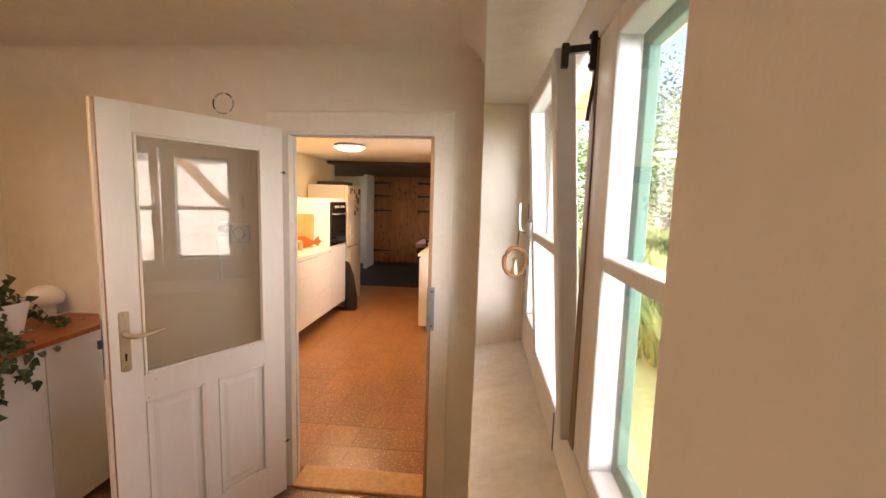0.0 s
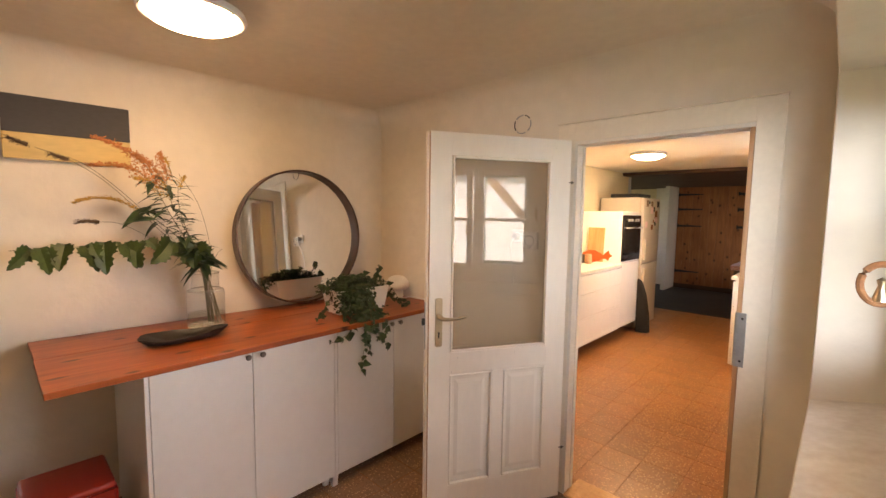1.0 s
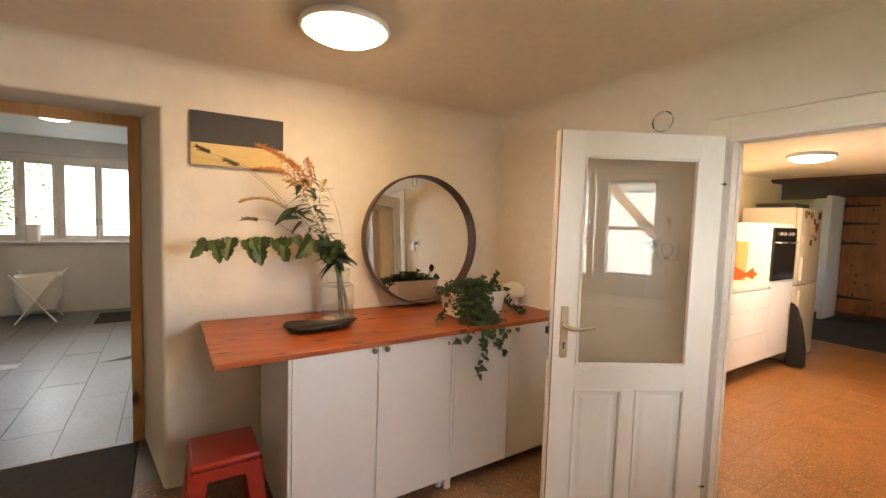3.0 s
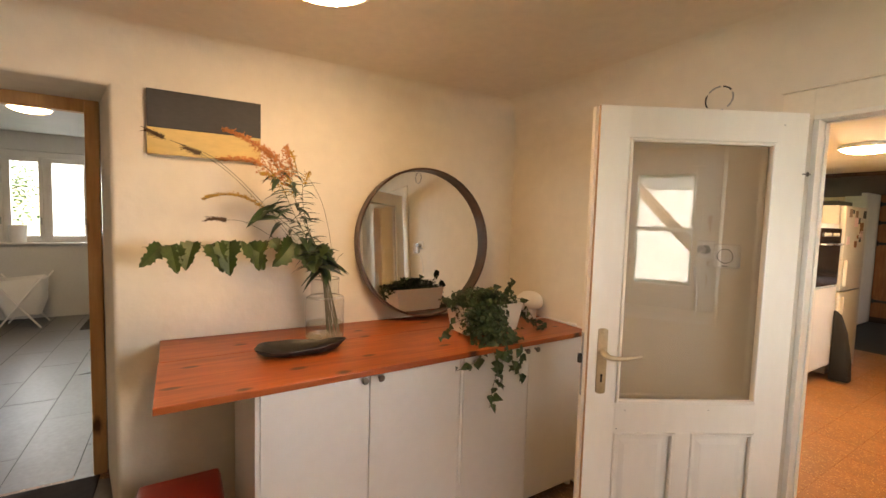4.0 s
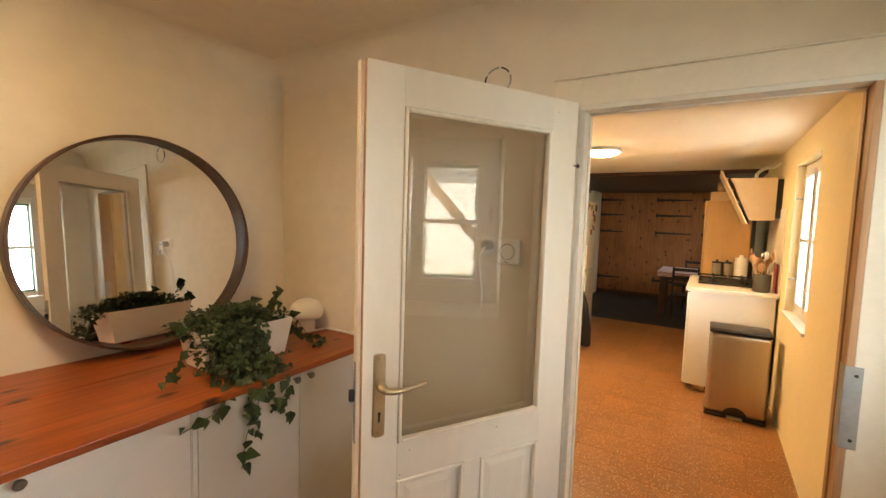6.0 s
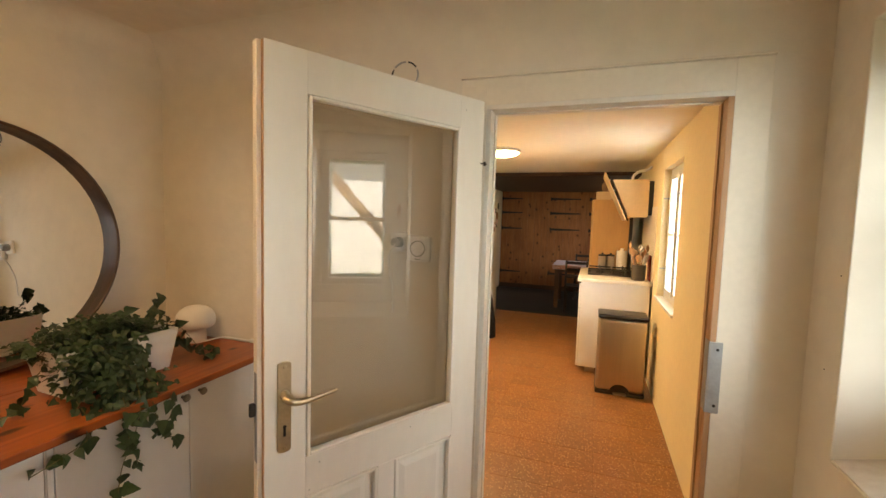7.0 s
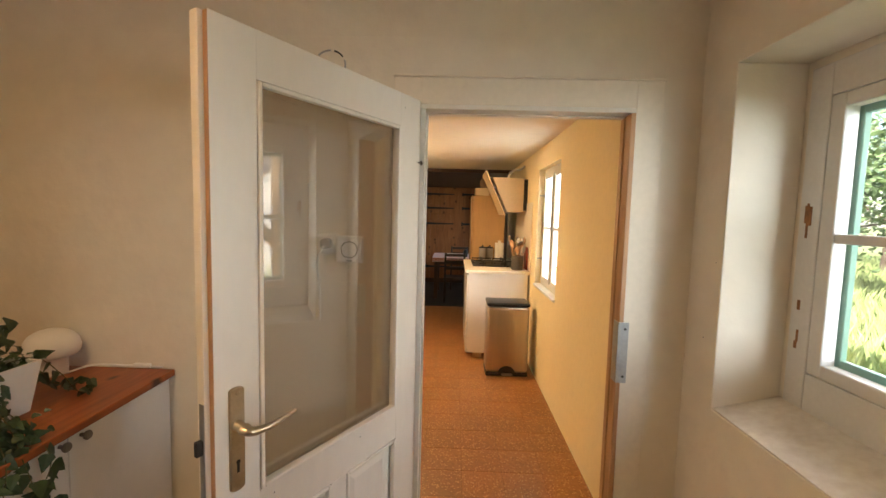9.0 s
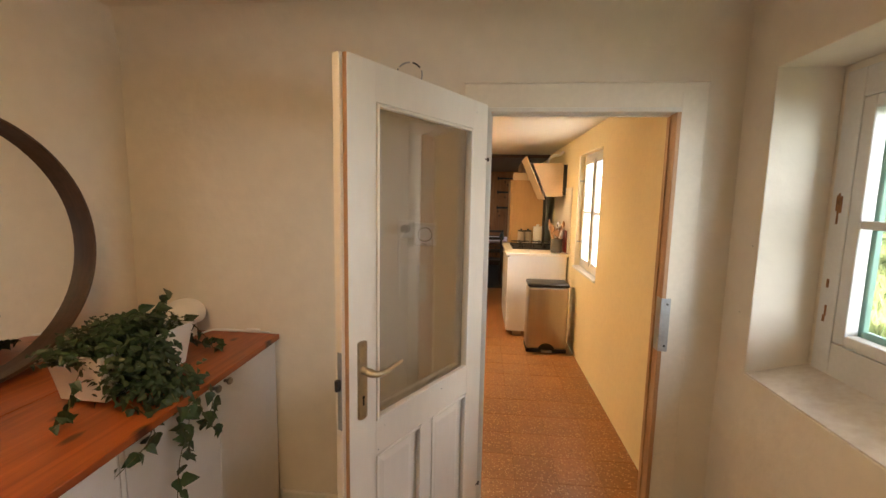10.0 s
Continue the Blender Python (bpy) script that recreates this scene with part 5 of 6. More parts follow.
for hx, wdt in ((-2.55, 0.45), (-1.45, 0.62), (-0.62, 0.5)):
    for z in (2.06, 1.74, 1.38, 0.38):
        bm = B()
        tube(bm, [(hx, 10.508, z), (hx + wdt * 0.5, 10.508, z), (hx + wdt, 10.508, z)], 0.026, 8, 0.010)
        box(bm, (hx - 0.03, 10.506, z - 0.04), (hx, 10.519, z + 0.04), 0.003, 1)
        part("strap_hinge", bm, BLACKMETAL, cup, "black iron strap hinge")

# drawer unit and oven housing
du = thing("drawer_unit", "white gloss kitchen drawer unit", "kitchen cabinet", group="kitchen cabinets")
bm = B()
box(bm, (-2.49, 4.32, 0.17), (-1.872, 5.458, 0.965), 0.002)
part("body", bm, GLOSSWHITE, du)
for z0, z1 in ((0.172, 0.47), (0.475, 0.735), (0.74, 0.94)):
    bm = B()
    box(bm, (-1.871, 4.322, z0), (-1.851, 5.456, z1), 0.003)
    d = part("drawer_front", bm, GLOSSWHITE, du)
    bm = B()
    box(bm, (-1.869, 4.33, z1 + 0.0002), (-1.8535, 5.45, z1 + 0.003))
    part("grip", bm, GLOSSWHITE, d)
# Black block in place of the shadow beneath the floating unit.
bm = B()
box(bm, (-2.49, 4.4, 0.0), (-2.08, 6.0, 0.169))
part("plinth", bm, BLACKPLASTIC, du, "dark block standing in for shade under the drawers")
bm = B()
box(bm, (-2.495, 4.30, 0.966), (-1.84, 5.457, 0.997), 0.003)
solid("kitchen_worktop", bm, KTOP, "pale laminate worktop on the drawer unit", "worktop", group="kitchen worktops")
ov = thing("oven_housing", "white cabinet housing with a built-in black oven", "oven", group="kitchen cabinets")
bm = B()
box(bm, (-2.49, 5.46, 0.17), (-1.876, 6.06, 1.648), 0.003)
part("body", bm, GLOSSWHITE, ov)
bm = B()
box(bm, (-1.875, 5.464, 0.172), (-1.853, 6.056, 1.0), 0.003)
part("door", bm, GLOSSWHITE, ov)
bm = B()
box(bm, (-1.875, 5.466, 1.02), (-1.849, 6.054, 1.60), 0.004)
of = part("oven_front", bm, BLACKGLASS, ov, "black glass oven front")
bm = B()
tube(bm, [(-1.815, 5.52, 1.44), (-1.815, 6.0, 1.44)], 0.009, 8)
for yy in (5.53, 5.99):
    tube(bm, [(-1.85, yy, 1.44), (-1.815, yy, 1.44)], 0.006, 6)
part("handle", bm, CHROME, of, "steel bar handle", True)
for yy in (5.6, 5.7, 5.82, 5.92):
    bm = B()
    turned(bm, [(0.02, -1.85), (0.017, -1.83), (0.0, -1.829)], 14, (0, yy, 1.535), "x")
    part("knob", bm, CHROME, of, "", True)
fg = thing("fridge", "tall white fridge freezer covered in magnets", "fridge", (0, 0, 0))
bm = B()
box(bm, (-2.45, 6.13, 0.03), (-1.90, 6.80, 1.845), 0.012, 3)
part("body", bm, FRIDGE, fg, "", True)
for z0, z1 in ((0.06, 0.93), (0.94, 1.84)):
    bm = B()
    box(bm, (-1.899, 6.132, z0), (-1.845, 6.798, z1), 0.014, 3)
    d = part("door", bm, FRIDGE, fg, "", True)
    bm = B()
    box(bm, (-1.846, 6.18, (z1 - 0.33 if z0 < 0.5 else z0 + 0.05)), (-1.815, 6.20, (z1 - 0.05 if z0 < 0.5 else z0 + 0.33)), 0.006)
    part("handle", bm, FRIDGE, d)
mr = random.Random(11)
for k in range(12):
    bm = B()
    y, z, s = mr.uniform(6.24, 6.70), 1.38 + 0.42 * mr.random() ** 0.6, mr.uniform(0.02, 0.055)
    box(bm, (-1.8448, y - s, z - s * mr.uniform(0.7, 1.3)), (-1.841, y + s, z + s), 0.001, 1)
    part("magnet", bm, mr.choice([WORN, SLATE, DARKTIMBER, DARKTIMBER, CLOTH, SLATE]), fg)
bm = B()
box(bm, (-2.35, 6.22, 1.846), (-1.95, 6.7, 1.90), 0.012, 2)
solid("serving_tray", bm, BLACKPLASTIC, "dark tray lying on top of the fridge", "tray")
# folded dark bag leaning at the end of the oven housing
bm = B()
prism(bm, [(-1.845, 6.0, 0.02), (-1.69, 6.02, 0.02), (-1.70, 6.02, 0.25), (-1.745, 6.01, 0.55), (-1.80, 6.0, 0.74), (-1.845, 6.0, 0.77)], [(-1.845, 6.10, 0.02), (-1.68, 6.11, 0.02), (-1.69, 6.11, 0.25), (-1.735, 6.1, 0.53), (-1.79, 6.09, 0.70), (-1.845, 6.09, 0.73)])
bmesh.ops.bevel(bm, geom=list(bm.edges), offset=0.02, segments=3, profile=0.5, affect="EDGES")
solid("folded_bag", bm, DARKCLOTH, "dark folded fabric bag leaning on the oven cabinet", "bag", smooth=True)
bm = B()
box(bm, (-0.11, -0.012, 0), (0.11, 0.012, 0.44), 0.01, 3)
cb = solid("cutting_board", bm, FRAMEWOOD, "orange wooden cutting board leaning on the side panel", "cutting board", (-2.19, 5.40, 0.998))
cb.matrix_basis = pose(-2.19, 5.415, 0.999, -5, 0, 0)
bm = B()
fish = [(-0.20, 0.07), (-0.17, 0.12), (-0.10, 0.155), (-0.02, 0.155), (0.05, 0.125), (0.095, 0.10), (0.125, 0.14), (0.155, 0.165), (0.165, 0.125), (0.205, 0.10), (0.175, 0.075), (0.16, 0.035), (0.125, 0.055), (0.09, 0.055), (0.04, 0.02), (-0.04, 0.0), (-0.12, 0.0), (-0.18, 0.03)]
prism(bm, [(u, -0.008, v) for u, v in fish], [(u, 0.008, v) for u, v in fish])
bmesh.ops.bevel(bm, geom=list(bm.edges), offset=0.002, segments=2, profile=0.5, affect="EDGES")
fb = solid("fish_board", bm, REDCLAY, "orange-red fish-shaped board leaning on the worktop", "board")
fb.matrix_basis = pose(-2.13, 5.30, 0.999, -12, 0, 0)
pot = thing("steel_pot", "small steel pot with a handle on the worktop", "pot", (-2.245, 5.14, 0.998))
bm = B()
turned(bm, [(0.0, 0.004), (0.052, 0.0), (0.058, 0.006), (0.058, 0.10), (0.062, 0.104), (0.055, 0.104), (0.052, 0.01), (0.0, 0.008)], 24, close=False)
part("body", bm, STEEL, pot, "brushed steel body", True)
bm = B()
tube(bm, smooth_path([(0.056, -0.005, 0.085), (0.09, -0.01, 0.08), (0.092, -0.01, 0.04), (0.057, -0.005, 0.03)], 5), 0.006, 7)
part("handle", bm, BLACKPLASTIC, pot, "dark handle", True)
bm = B()
turned(bm, [(0.0, 0.0), (0.04, 0.0), (0.043, 0.006), (0.043, 0.11), (0.03, 0.12), (0.0, 0.121)], 20)
solid("spice_jar", bm, EDGEWOOD, "brown jar beside the steel pot", "jar", (-2.14, 5.12, 0.998), smooth=True)

# right-hand counter with hob
rc = thing("hob_cabinet", "white kitchen base cabinet with drawers", "kitchen cabinet", group="kitchen cabinets")
bm = B()
box(bm, (-0.63, 5.262, 0.07), (0.014, 6.38, 0.958), 0.002)
part("body", bm, GLOSSWHITE, rc)
for z0, z1 in ((0.075, 0.40), (0.405, 0.68), (0.685, 0.94)):
    bm = B()
    box(bm, (-0.65, 5.264, z0), (-0.631, 6.378, z1), 0.003)
    part("drawer_front", bm, GLOSSWHITE, rc)
for yy in (5.32, 6.3):
    bm = B()
    box(bm, (-0.56, yy, 0), (-0.46, yy + 0.06, 0.0695), 0.004)
    part("foot", bm, CREAMUNIT, rc)
bm = B()
box(bm, (-0.668, 5.245, 0.959), (0.033, 6.385, 0.992), 0.004)
solid("hob_worktop", bm, KTOP, "pale laminate worktop round the hob", "worktop", group="kitchen worktops")
hb = thing("hob", "black four-burner gas hob with cast-iron grids", "hob", (-0.32, 5.92, 0.9925))
bm = B()
box(bm, (-0.255, -0.29, 0), (0.275, 0.29, 0.014), 0.004)
part("plate", bm, BLACKMETAL, hb)
for sx in (-0.13, 0.13):
    for sy in (-0.14, 0.14):
        bm = B()
        turned(bm, [(0.045, 0.012), (0.045, 0.025), (0.03, 0.032), (0.0, 0.033)], 16, (sx, sy, 0))
        part("burner", bm, BLACKMETAL, hb, "", True)
        bm = B()
        for a in (0, math.pi / 2):
            c, s = math.cos(a), math.sin(a)
            tube(bm, [(sx + 0.11 * c, sy + 0.11 * s, 0.013), (sx + 0.12 * c, sy + 0.12 * s, 0.055), (sx - 0.12 * c, sy - 0.12 * s, 0.055), (sx - 0.11 * c, sy - 0.11 * s, 0.013)], 0.009, 6)
        part("grid", bm, BLACKMETAL, hb)
for sy in (-0.12, -0.04, 0.04, 0.12):
    bm = B()
    turned(bm, [(0.018, 0.012), (0.016, 0.035), (0.0, 0.036)], 12, (-0.24, sy, 0))
    part("knob", bm, BLACKMETAL, hb, "", True)
hd = thing("cooker_hood", "slanted cream cooker hood with a black edge strip", "cooker hood")
bm = B()
prism(bm, [(-0.375, 5.62, 2.035), (-0.012, 5.62, 2.035), (-0.012, 5.62, 1.64), (-0.205, 5.62, 1.64)], [(-0.375, 6.22, 2.035), (-0.012, 6.22, 2.035), (-0.012, 6.22, 1.64), (-0.205, 6.22, 1.64)])
part("body", bm, CREAMUNIT, hd, "cream painted metal body")
# Black filler painted as the dark gap behind the hood.
bm = B()
box(bm, (-0.0115, 5.63, 1.66), (0.034, 6.21, 2.02))
part("gap_shade_block", bm, BLACKPLASTIC, hd, "black filler in place of the shaded gap at the wall")
bm = B()
prism(bm, [(-0.446, 5.60, 2.112), (-0.434, 5.60, 2.116), (-0.20, 5.60, 1.60), (-0.212, 5.60, 1.60)], [(-0.446, 6.24, 2.112), (-0.434, 6.24, 2.116), (-0.20, 6.24, 1.60), (-0.212, 6.24, 1.60)])
part("seal_strip", bm, BLACKGLASS, hd, "black strip behind the front")
bm = B()
prism(bm, [(-0.460, 5.598, 2.107), (-0.447, 5.598, 2.112), (-0.213, 5.598, 1.602), (-0.226, 5.598, 1.602)], [(-0.460, 6.242, 2.107), (-0.447, 6.242, 2.112), (-0.213, 6.242, 1.602), (-0.226, 6.242, 1.602)])
part("front", bm, CREAMUNIT, hd, "slanted cream front panel")
bm = B()
for k in range(3):
    turned(bm, [(0.009, 0.0), (0.008, -0.006), (0.0, -0.007)], 10, (-0.40 + 0.05 * k, 5.5975, 2.03 - 0.11 * k), "y")
part("buttons", bm, CHROME, hd, "small steel buttons", True)
bm = B()
tube(bm, smooth_path([(-0.16, 5.9, 2.035), (-0.15, 5.9, 2.10), (-0.09, 5.9, 2.15), (-0.02, 5.9, 2.16), (0.032, 5.9, 2.2)], 6), 0.016, 10)
part("cable_pipe", bm, OPAL, hd, "thin bent white pipe", True)

tu = thing("tall_unit", "honey-brown tall kitchen cabinet beside the hob", "kitchen cabinet", group="kitchen cabinets")
bm = B()
box(bm, (-0.555, 6.41, 0.05), (-0.125, 7.0, 1.86), 0.012, 3)
part("body", bm, TALLUNIT, tu)
bm = B()
box(bm, (-0.575, 6.412, 0.052), (-0.556, 6.998, 1.858), 0.003)
part("door", bm, TALLUNIT, tu)
bm = B()
box(bm, (-0.52, 6.44, 0), (-0.13, 6.97, 0.049))
part("plinth", bm, BLACKPLASTIC, tu)
# Shade of the gap between cabinet and wall, made as a black strip.
bm = B()
box(bm, (-0.1245, 6.42, 0.05), (-0.085, 6.99, 1.855), 0.002)
part("gap_shade_strip", bm, BLACKPLASTIC, tu, "black strip in place of the shaded gap beside the cabinet")
bm = B()
box(bm, (-0.53, 6.5, 1.861), (-0.34, 6.8, 1.965), 0.006)
solid("storage_box", bm, CREAMUNIT, "small beige box on the tall cabinet", "box")
bm = B()
turned(bm, [(0.05, 0), (0.065, 0.03), (0.065, 0.1), (0.04, 0.13), (0.03, 0.16)], 18)
solid("jar", bm, DARKTIMBER, "brown jar on the tall cabinet", "jar", (-0.40, 6.62, 1.966), smooth=True)
bm = B()
box(bm, (0.0345 - 0.006, 5.262, 0.993), (0.0345, 6.40, 1.745), 0.001, 1)
structure("backsplash", bm, KTOP, "pale tiled splashback")
# utensils in a crock
ck = thing("utensil_crock", "dark crock full of wooden spoons and ladles", "crock", (-0.085, 5.42, 0.9925))
bm = B()
turned(bm, [(0.0, 0.004), (0.06, 0), (0.066, 0.01), (0.07, 0.16), (0.065, 0.16), (0.06, 0.012), (0.0, 0.012)], 20, close=False)
part("pot", bm, DARKPOT, ck, "dark grey stoneware pot", True)
ur = random.Random(3)
for k in range(13):
    a = k * 0.93
    tip = Vector((math.cos(a) * 0.085 - 0.01, math.sin(a) * 0.075, ur.uniform(0.22, 0.35)))
    bm = B()
    tube(bm, [(math.cos(a) * 0.02, math.sin(a) * 0.02, 0.015), tip], 0.005, 6)
    bmesh.ops.create_uvsphere(bm, u_segments=10, v_segments=6, radius=1, matrix=Matrix.LocRotScale(tip, Euler((0, 0, a)), (0.012, 0.03, 0.04)))
    part("spoon", bm, (EDGEWOOD if k % 3 else CHROME), ck, "", True)
bm = B()
box(bm, (-0.012, -0.09, 0), (0.0, 0.09, 0.26), 0.004)
solid("red_board", bm, REDPLASTIC, "red plastic cutting board leaning on the wall", "cutting board", (0.022, 5.47, 0.9925))
bm = B()
turned(bm, [(0.06, 0), (0.06, 0.24), (0.02, 0.24), (0.02, 0.27), (0.0, 0.272)], 20)
solid("kitchen_roll", bm, OPAL, "white kitchen paper roll on a stand", "paper roll", (-0.2, 6.3, 0.9925), smooth=True)
can = thing("steel_canister", "brushed steel canister with a dark lid beside the hob", "canister", (-0.42, 6.31, 0.9925), group="steel canisters")
bm = B()
turned(bm, [(0.0, 0.0), (0.046, 0), (0.048, 0.01), (0.046, 0.165), (0.03, 0.175)], 20)
part("body", bm, STEEL, can, "brushed steel body", True)
bm = B()
turned(bm, [(0.047, 0.166), (0.047, 0.18), (0.012, 0.188), (0.012, 0.205), (0.0, 0.206)], 18)
part("lid", bm, BLACKPLASTIC, can, "dark lid with a knob", True)
copy_thing(can, pose(-0.325, 6.335, 0.9925))

# pedal bin
pb = thing("pedal_bin", "brushed steel pedal bin with a black lid", "waste bin", (-0.245, 4.915, 0))
bm = B()
box(bm, (-0.208, -0.140, 0.035), (0.208, 0.140, 0.70), 0.03, 4)
part("body", bm, STEEL, pb, "brushed steel body", True)
bm = B()
box(bm, (-0.213, -0.145, 0.701), (0.213, 0.145, 0.738), 0.016, 4)
part("lid", bm, BLACKPLASTIC, pb, "black plastic lid", True)
bm = B()
box(bm, (-0.211, -0.143, 0.0), (0.211, 0.143, 0.036), 0.012, 3)
part("base", bm, BLACKPLASTIC, pb, "black plastic base", True)
bm = B()
prism(bm, [(0.085 * math.cos(a), -0.1435, 0.03 + 0.075 * math.sin(a)) for a in np.linspace(0, math.pi, 16)], [(0.085 * math.cos(a), -0.135, 0.03 + 0.075 * math.sin(a)) for a in np.linspace(0, math.pi, 16)])
part("pedal_recess", bm, BLACKPLASTIC, pb)
bm = B()
box(bm, (-0.055, -0.19, 0.02), (0.055, -0.14, 0.034), 0.006)
part("pedal", bm, STEEL, pb)

# kitchen window
kw = thing("window_2", "white two-light kitchen window above a narrow sill", "window", kind="structure")
bm = B()
KWX = 0.092
for lo, hi in (((KWX, 4.1, 0.91), (KWX + 0.06, 4.15, 2.06)), ((KWX, 4.93, 0.91), (KWX + 0.06, 4.98, 2.06)), ((KWX, 4.15, 0.91), (KWX + 0.06, 4.93, 0.965)), ((KWX, 4.15, 2.005), (KWX + 0.06, 4.93, 2.06)), ((KWX, 4.52, 0.965), (KWX + 0.06, 4.56, 2.005))):
    box(bm, lo, hi, 0.004)
part("window_frame", bm, SASH, kw)
glazed_light(kw, 4.152, 4.519, 0.967, 2.003, KWX + 0.012, outer=False, glass=WHITEGLASS)
glazed_light(kw, 4.561, 4.928, 0.967, 2.003, KWX + 0.012, outer=False, glass=WHITEGLASS)
bm = B()
box(bm, (0.016, 4.095, 0.895), (KWX - 0.001, 4.985, 0.918), 0.005)
part("window_sill", bm, SASH, kw)
for z in (1.18, 1.80):
    for y in (4.17, 4.90):
        bm = B()
        tube(bm, [(KWX - 0.010, y, z), (KWX - 0.045, y, z), (KWX - 0.052, y - 0.004, z), (KWX - 0.058, y - 0.012, z)], 0.006, 6)
        box(bm, (KWX - 0.013, y - 0.012, z - 0.022), (KWX - 0.009, y + 0.012, z + 0.022), 0.0015, 1)
        part("catch", bm, ZINC, kw)

# dining table with cloth and things
tb = thing("dining_table", "dark wooden dining table", "table", (-0.68, 9.05, 0))
bm = B()
box(bm, (-0.50, -0.5, 0.745), (0.50, 0.5, 0.78), 0.006)
part("tabletop", bm, DARKBOARD, tb)
bm = B()
box(bm, (-0.44, -0.44, 0.65), (0.44, 0.44, 0.744))
part("apron", bm, DARKBOARD, tb)
for sx in (-1, 1):
    for sy in (-1, 1):
        bm = B()
        box(bm, (sx * 0.45 - 0.035, sy * 0.44 - 0.035, 0), (sx * 0.45 + 0.035, sy * 0.44 + 0.035, 0.745), 0.006)
        part("leg", bm, DARKBOARD, tb)
bm = B()
box(bm, (-0.52, -0.53, 0.7805), (0.52, 0.47, 0.787), 0.002)
box(bm, (-0.52, -0.531, 0.71), (0.52, -0.526, 0.787))
box(bm, (-0.526, -0.531, 0.72), (-0.521, 0.47, 0.787))
tc = solid("tablecloth", bm, CLOTH, "pink and white tablecloth with dark red border stripes", "tablecloth", (-0.68, 9.05, 0))
for z in (0.722, 0.745, 0.766):
    bm = B()
    box(bm, (-0.5265, -0.5325, z), (0.52, -0.5312, z + 0.009))
    box(bm, (-0.5275, -0.5312, z), (-0.5262, 0.47, z + 0.009))
    part("stripe", bm, REDCLAY, tc, "dark red woven stripe")
bm = B()
turned(bm, [(0.04, 0), (0.045, 0.02), (0.04, 0.11), (0.02, 0.14)], 16)
solid("bottle", bm, BLACKPLASTIC, "small dark bottle on the dining table", "bottle", (-0.58, 8.8, 0.7875), smooth=True)
bm = B()
turned(bm, [(0.0, 0.004), (0.05, 0), (0.08, 0.05), (0.076, 0.05), (0.045, 0.008), (0.0, 0.008)], 18, close=False)
solid("bowl", bm, CERAMIC, "white bowl on the dining table", "bowl", (-0.83, 8.85, 0.7875), smooth=True)


def dining_chair():
    c = thing("dining_chair", "dark wooden chair at the dining table", "chair", group="dining chairs")
    bm = B()
    box(bm, (-0.2, -0.2, 0.43), (0.2, 0.2, 0.46), 0.01)
    part("seat", bm, DARKCHAIR, c)
    for sx in (-1, 1):
        for sy, h in ((-1, 0.43), (1, 0.9)):
            bm = B()
            tube(bm, [(sx * 0.175, sy * 0.18, 0), (sx * 0.17, sy * 0.17, h)], 0.018, 8)
            part("leg", bm, DARKCHAIR, c)
    for z in (0.6, 0.72, 0.84):
        bm = B()
        box(bm, (-0.16, 0.16, z), (0.16, 0.18, z + 0.05), 0.005)
        part("back_slat", bm, DARKCHAIR, c)
    return c


ch = dining_chair()
ch.matrix_basis = pose(-0.78, 8.42, 0, 0, 0, 180)
copy_thing(ch, pose(-0.68, 9.75, 0, 0, 0, 0))

# ---------------- washroom ----------------
BX = -8.4
for lo, hi in (((BX - 0.3, -3.2, 0), (BX, 0.9, 1.05)), ((BX - 0.3, -3.2, 2.36), (BX, 0.9, 2.8)), ((BX - 0.3, -3.2, 1.05), (BX, -2.3, 2.36)), ((BX - 0.3, -0.2, 1.05), (BX, 0.9, 2.36)), ((BX, 0.75, 0), (-3.44, 0.9, 2.8)), ((BX, -3.2, 0), (-3.44, -3.05, 2.8)), ((-3.442, -3.05, 0), (-2.95, -1.7, 2.8))):
    bm = B()
    box(bm, lo, hi)
    structure("wall_washroom", bm, BATHWALL, "grey-white painted washroom wall")
bm = B()
box(bm, (BX - 0.1, -3.2, 2.61), (-3.44, 0.9, 2.75))
structure("ceiling_washroom", bm, BATHWALL, "white washroom ceiling")
# Unseen overhang, added to block direct sun on the washroom floor.
bm = B()
prism(bm, [(-8.71, -3.6, 2.9), (-9.95, -3.6, 2.62), (-9.95, -3.6, 2.56), (-8.71, -3.6, 2.82)], [(-8.71, 1.2, 2.9), (-9.95, 1.2, 2.62), (-9.95, 1.2, 2.56), (-8.71, 1.2, 2.82)])
structure("eave", bm, ROOFTILE, "unseen overhang that blocks sun from the washroom")
bw = thing("window_3", "white three-light washroom window above a long sill", "window", kind="structure")
bm = B()
box(bm, (BX - 0.16, -2.3, 1.05), (BX - 0.09, -0.2, 1.10), 0.004)
box(bm, (BX - 0.16, -2.3, 2.28), (BX - 0.09, -0.2, 2.36), 0.004)
for y0, y1 in ((-2.3, -2.25), (-1.835, -1.800), (-1.415, -1.365), (-0.40, -0.20)):
    box(bm, (BX - 0.158, y0, 1.10), (BX - 0.092, y1, 2.28), 0.004)
part("window_frame", bm, SASH, bw)
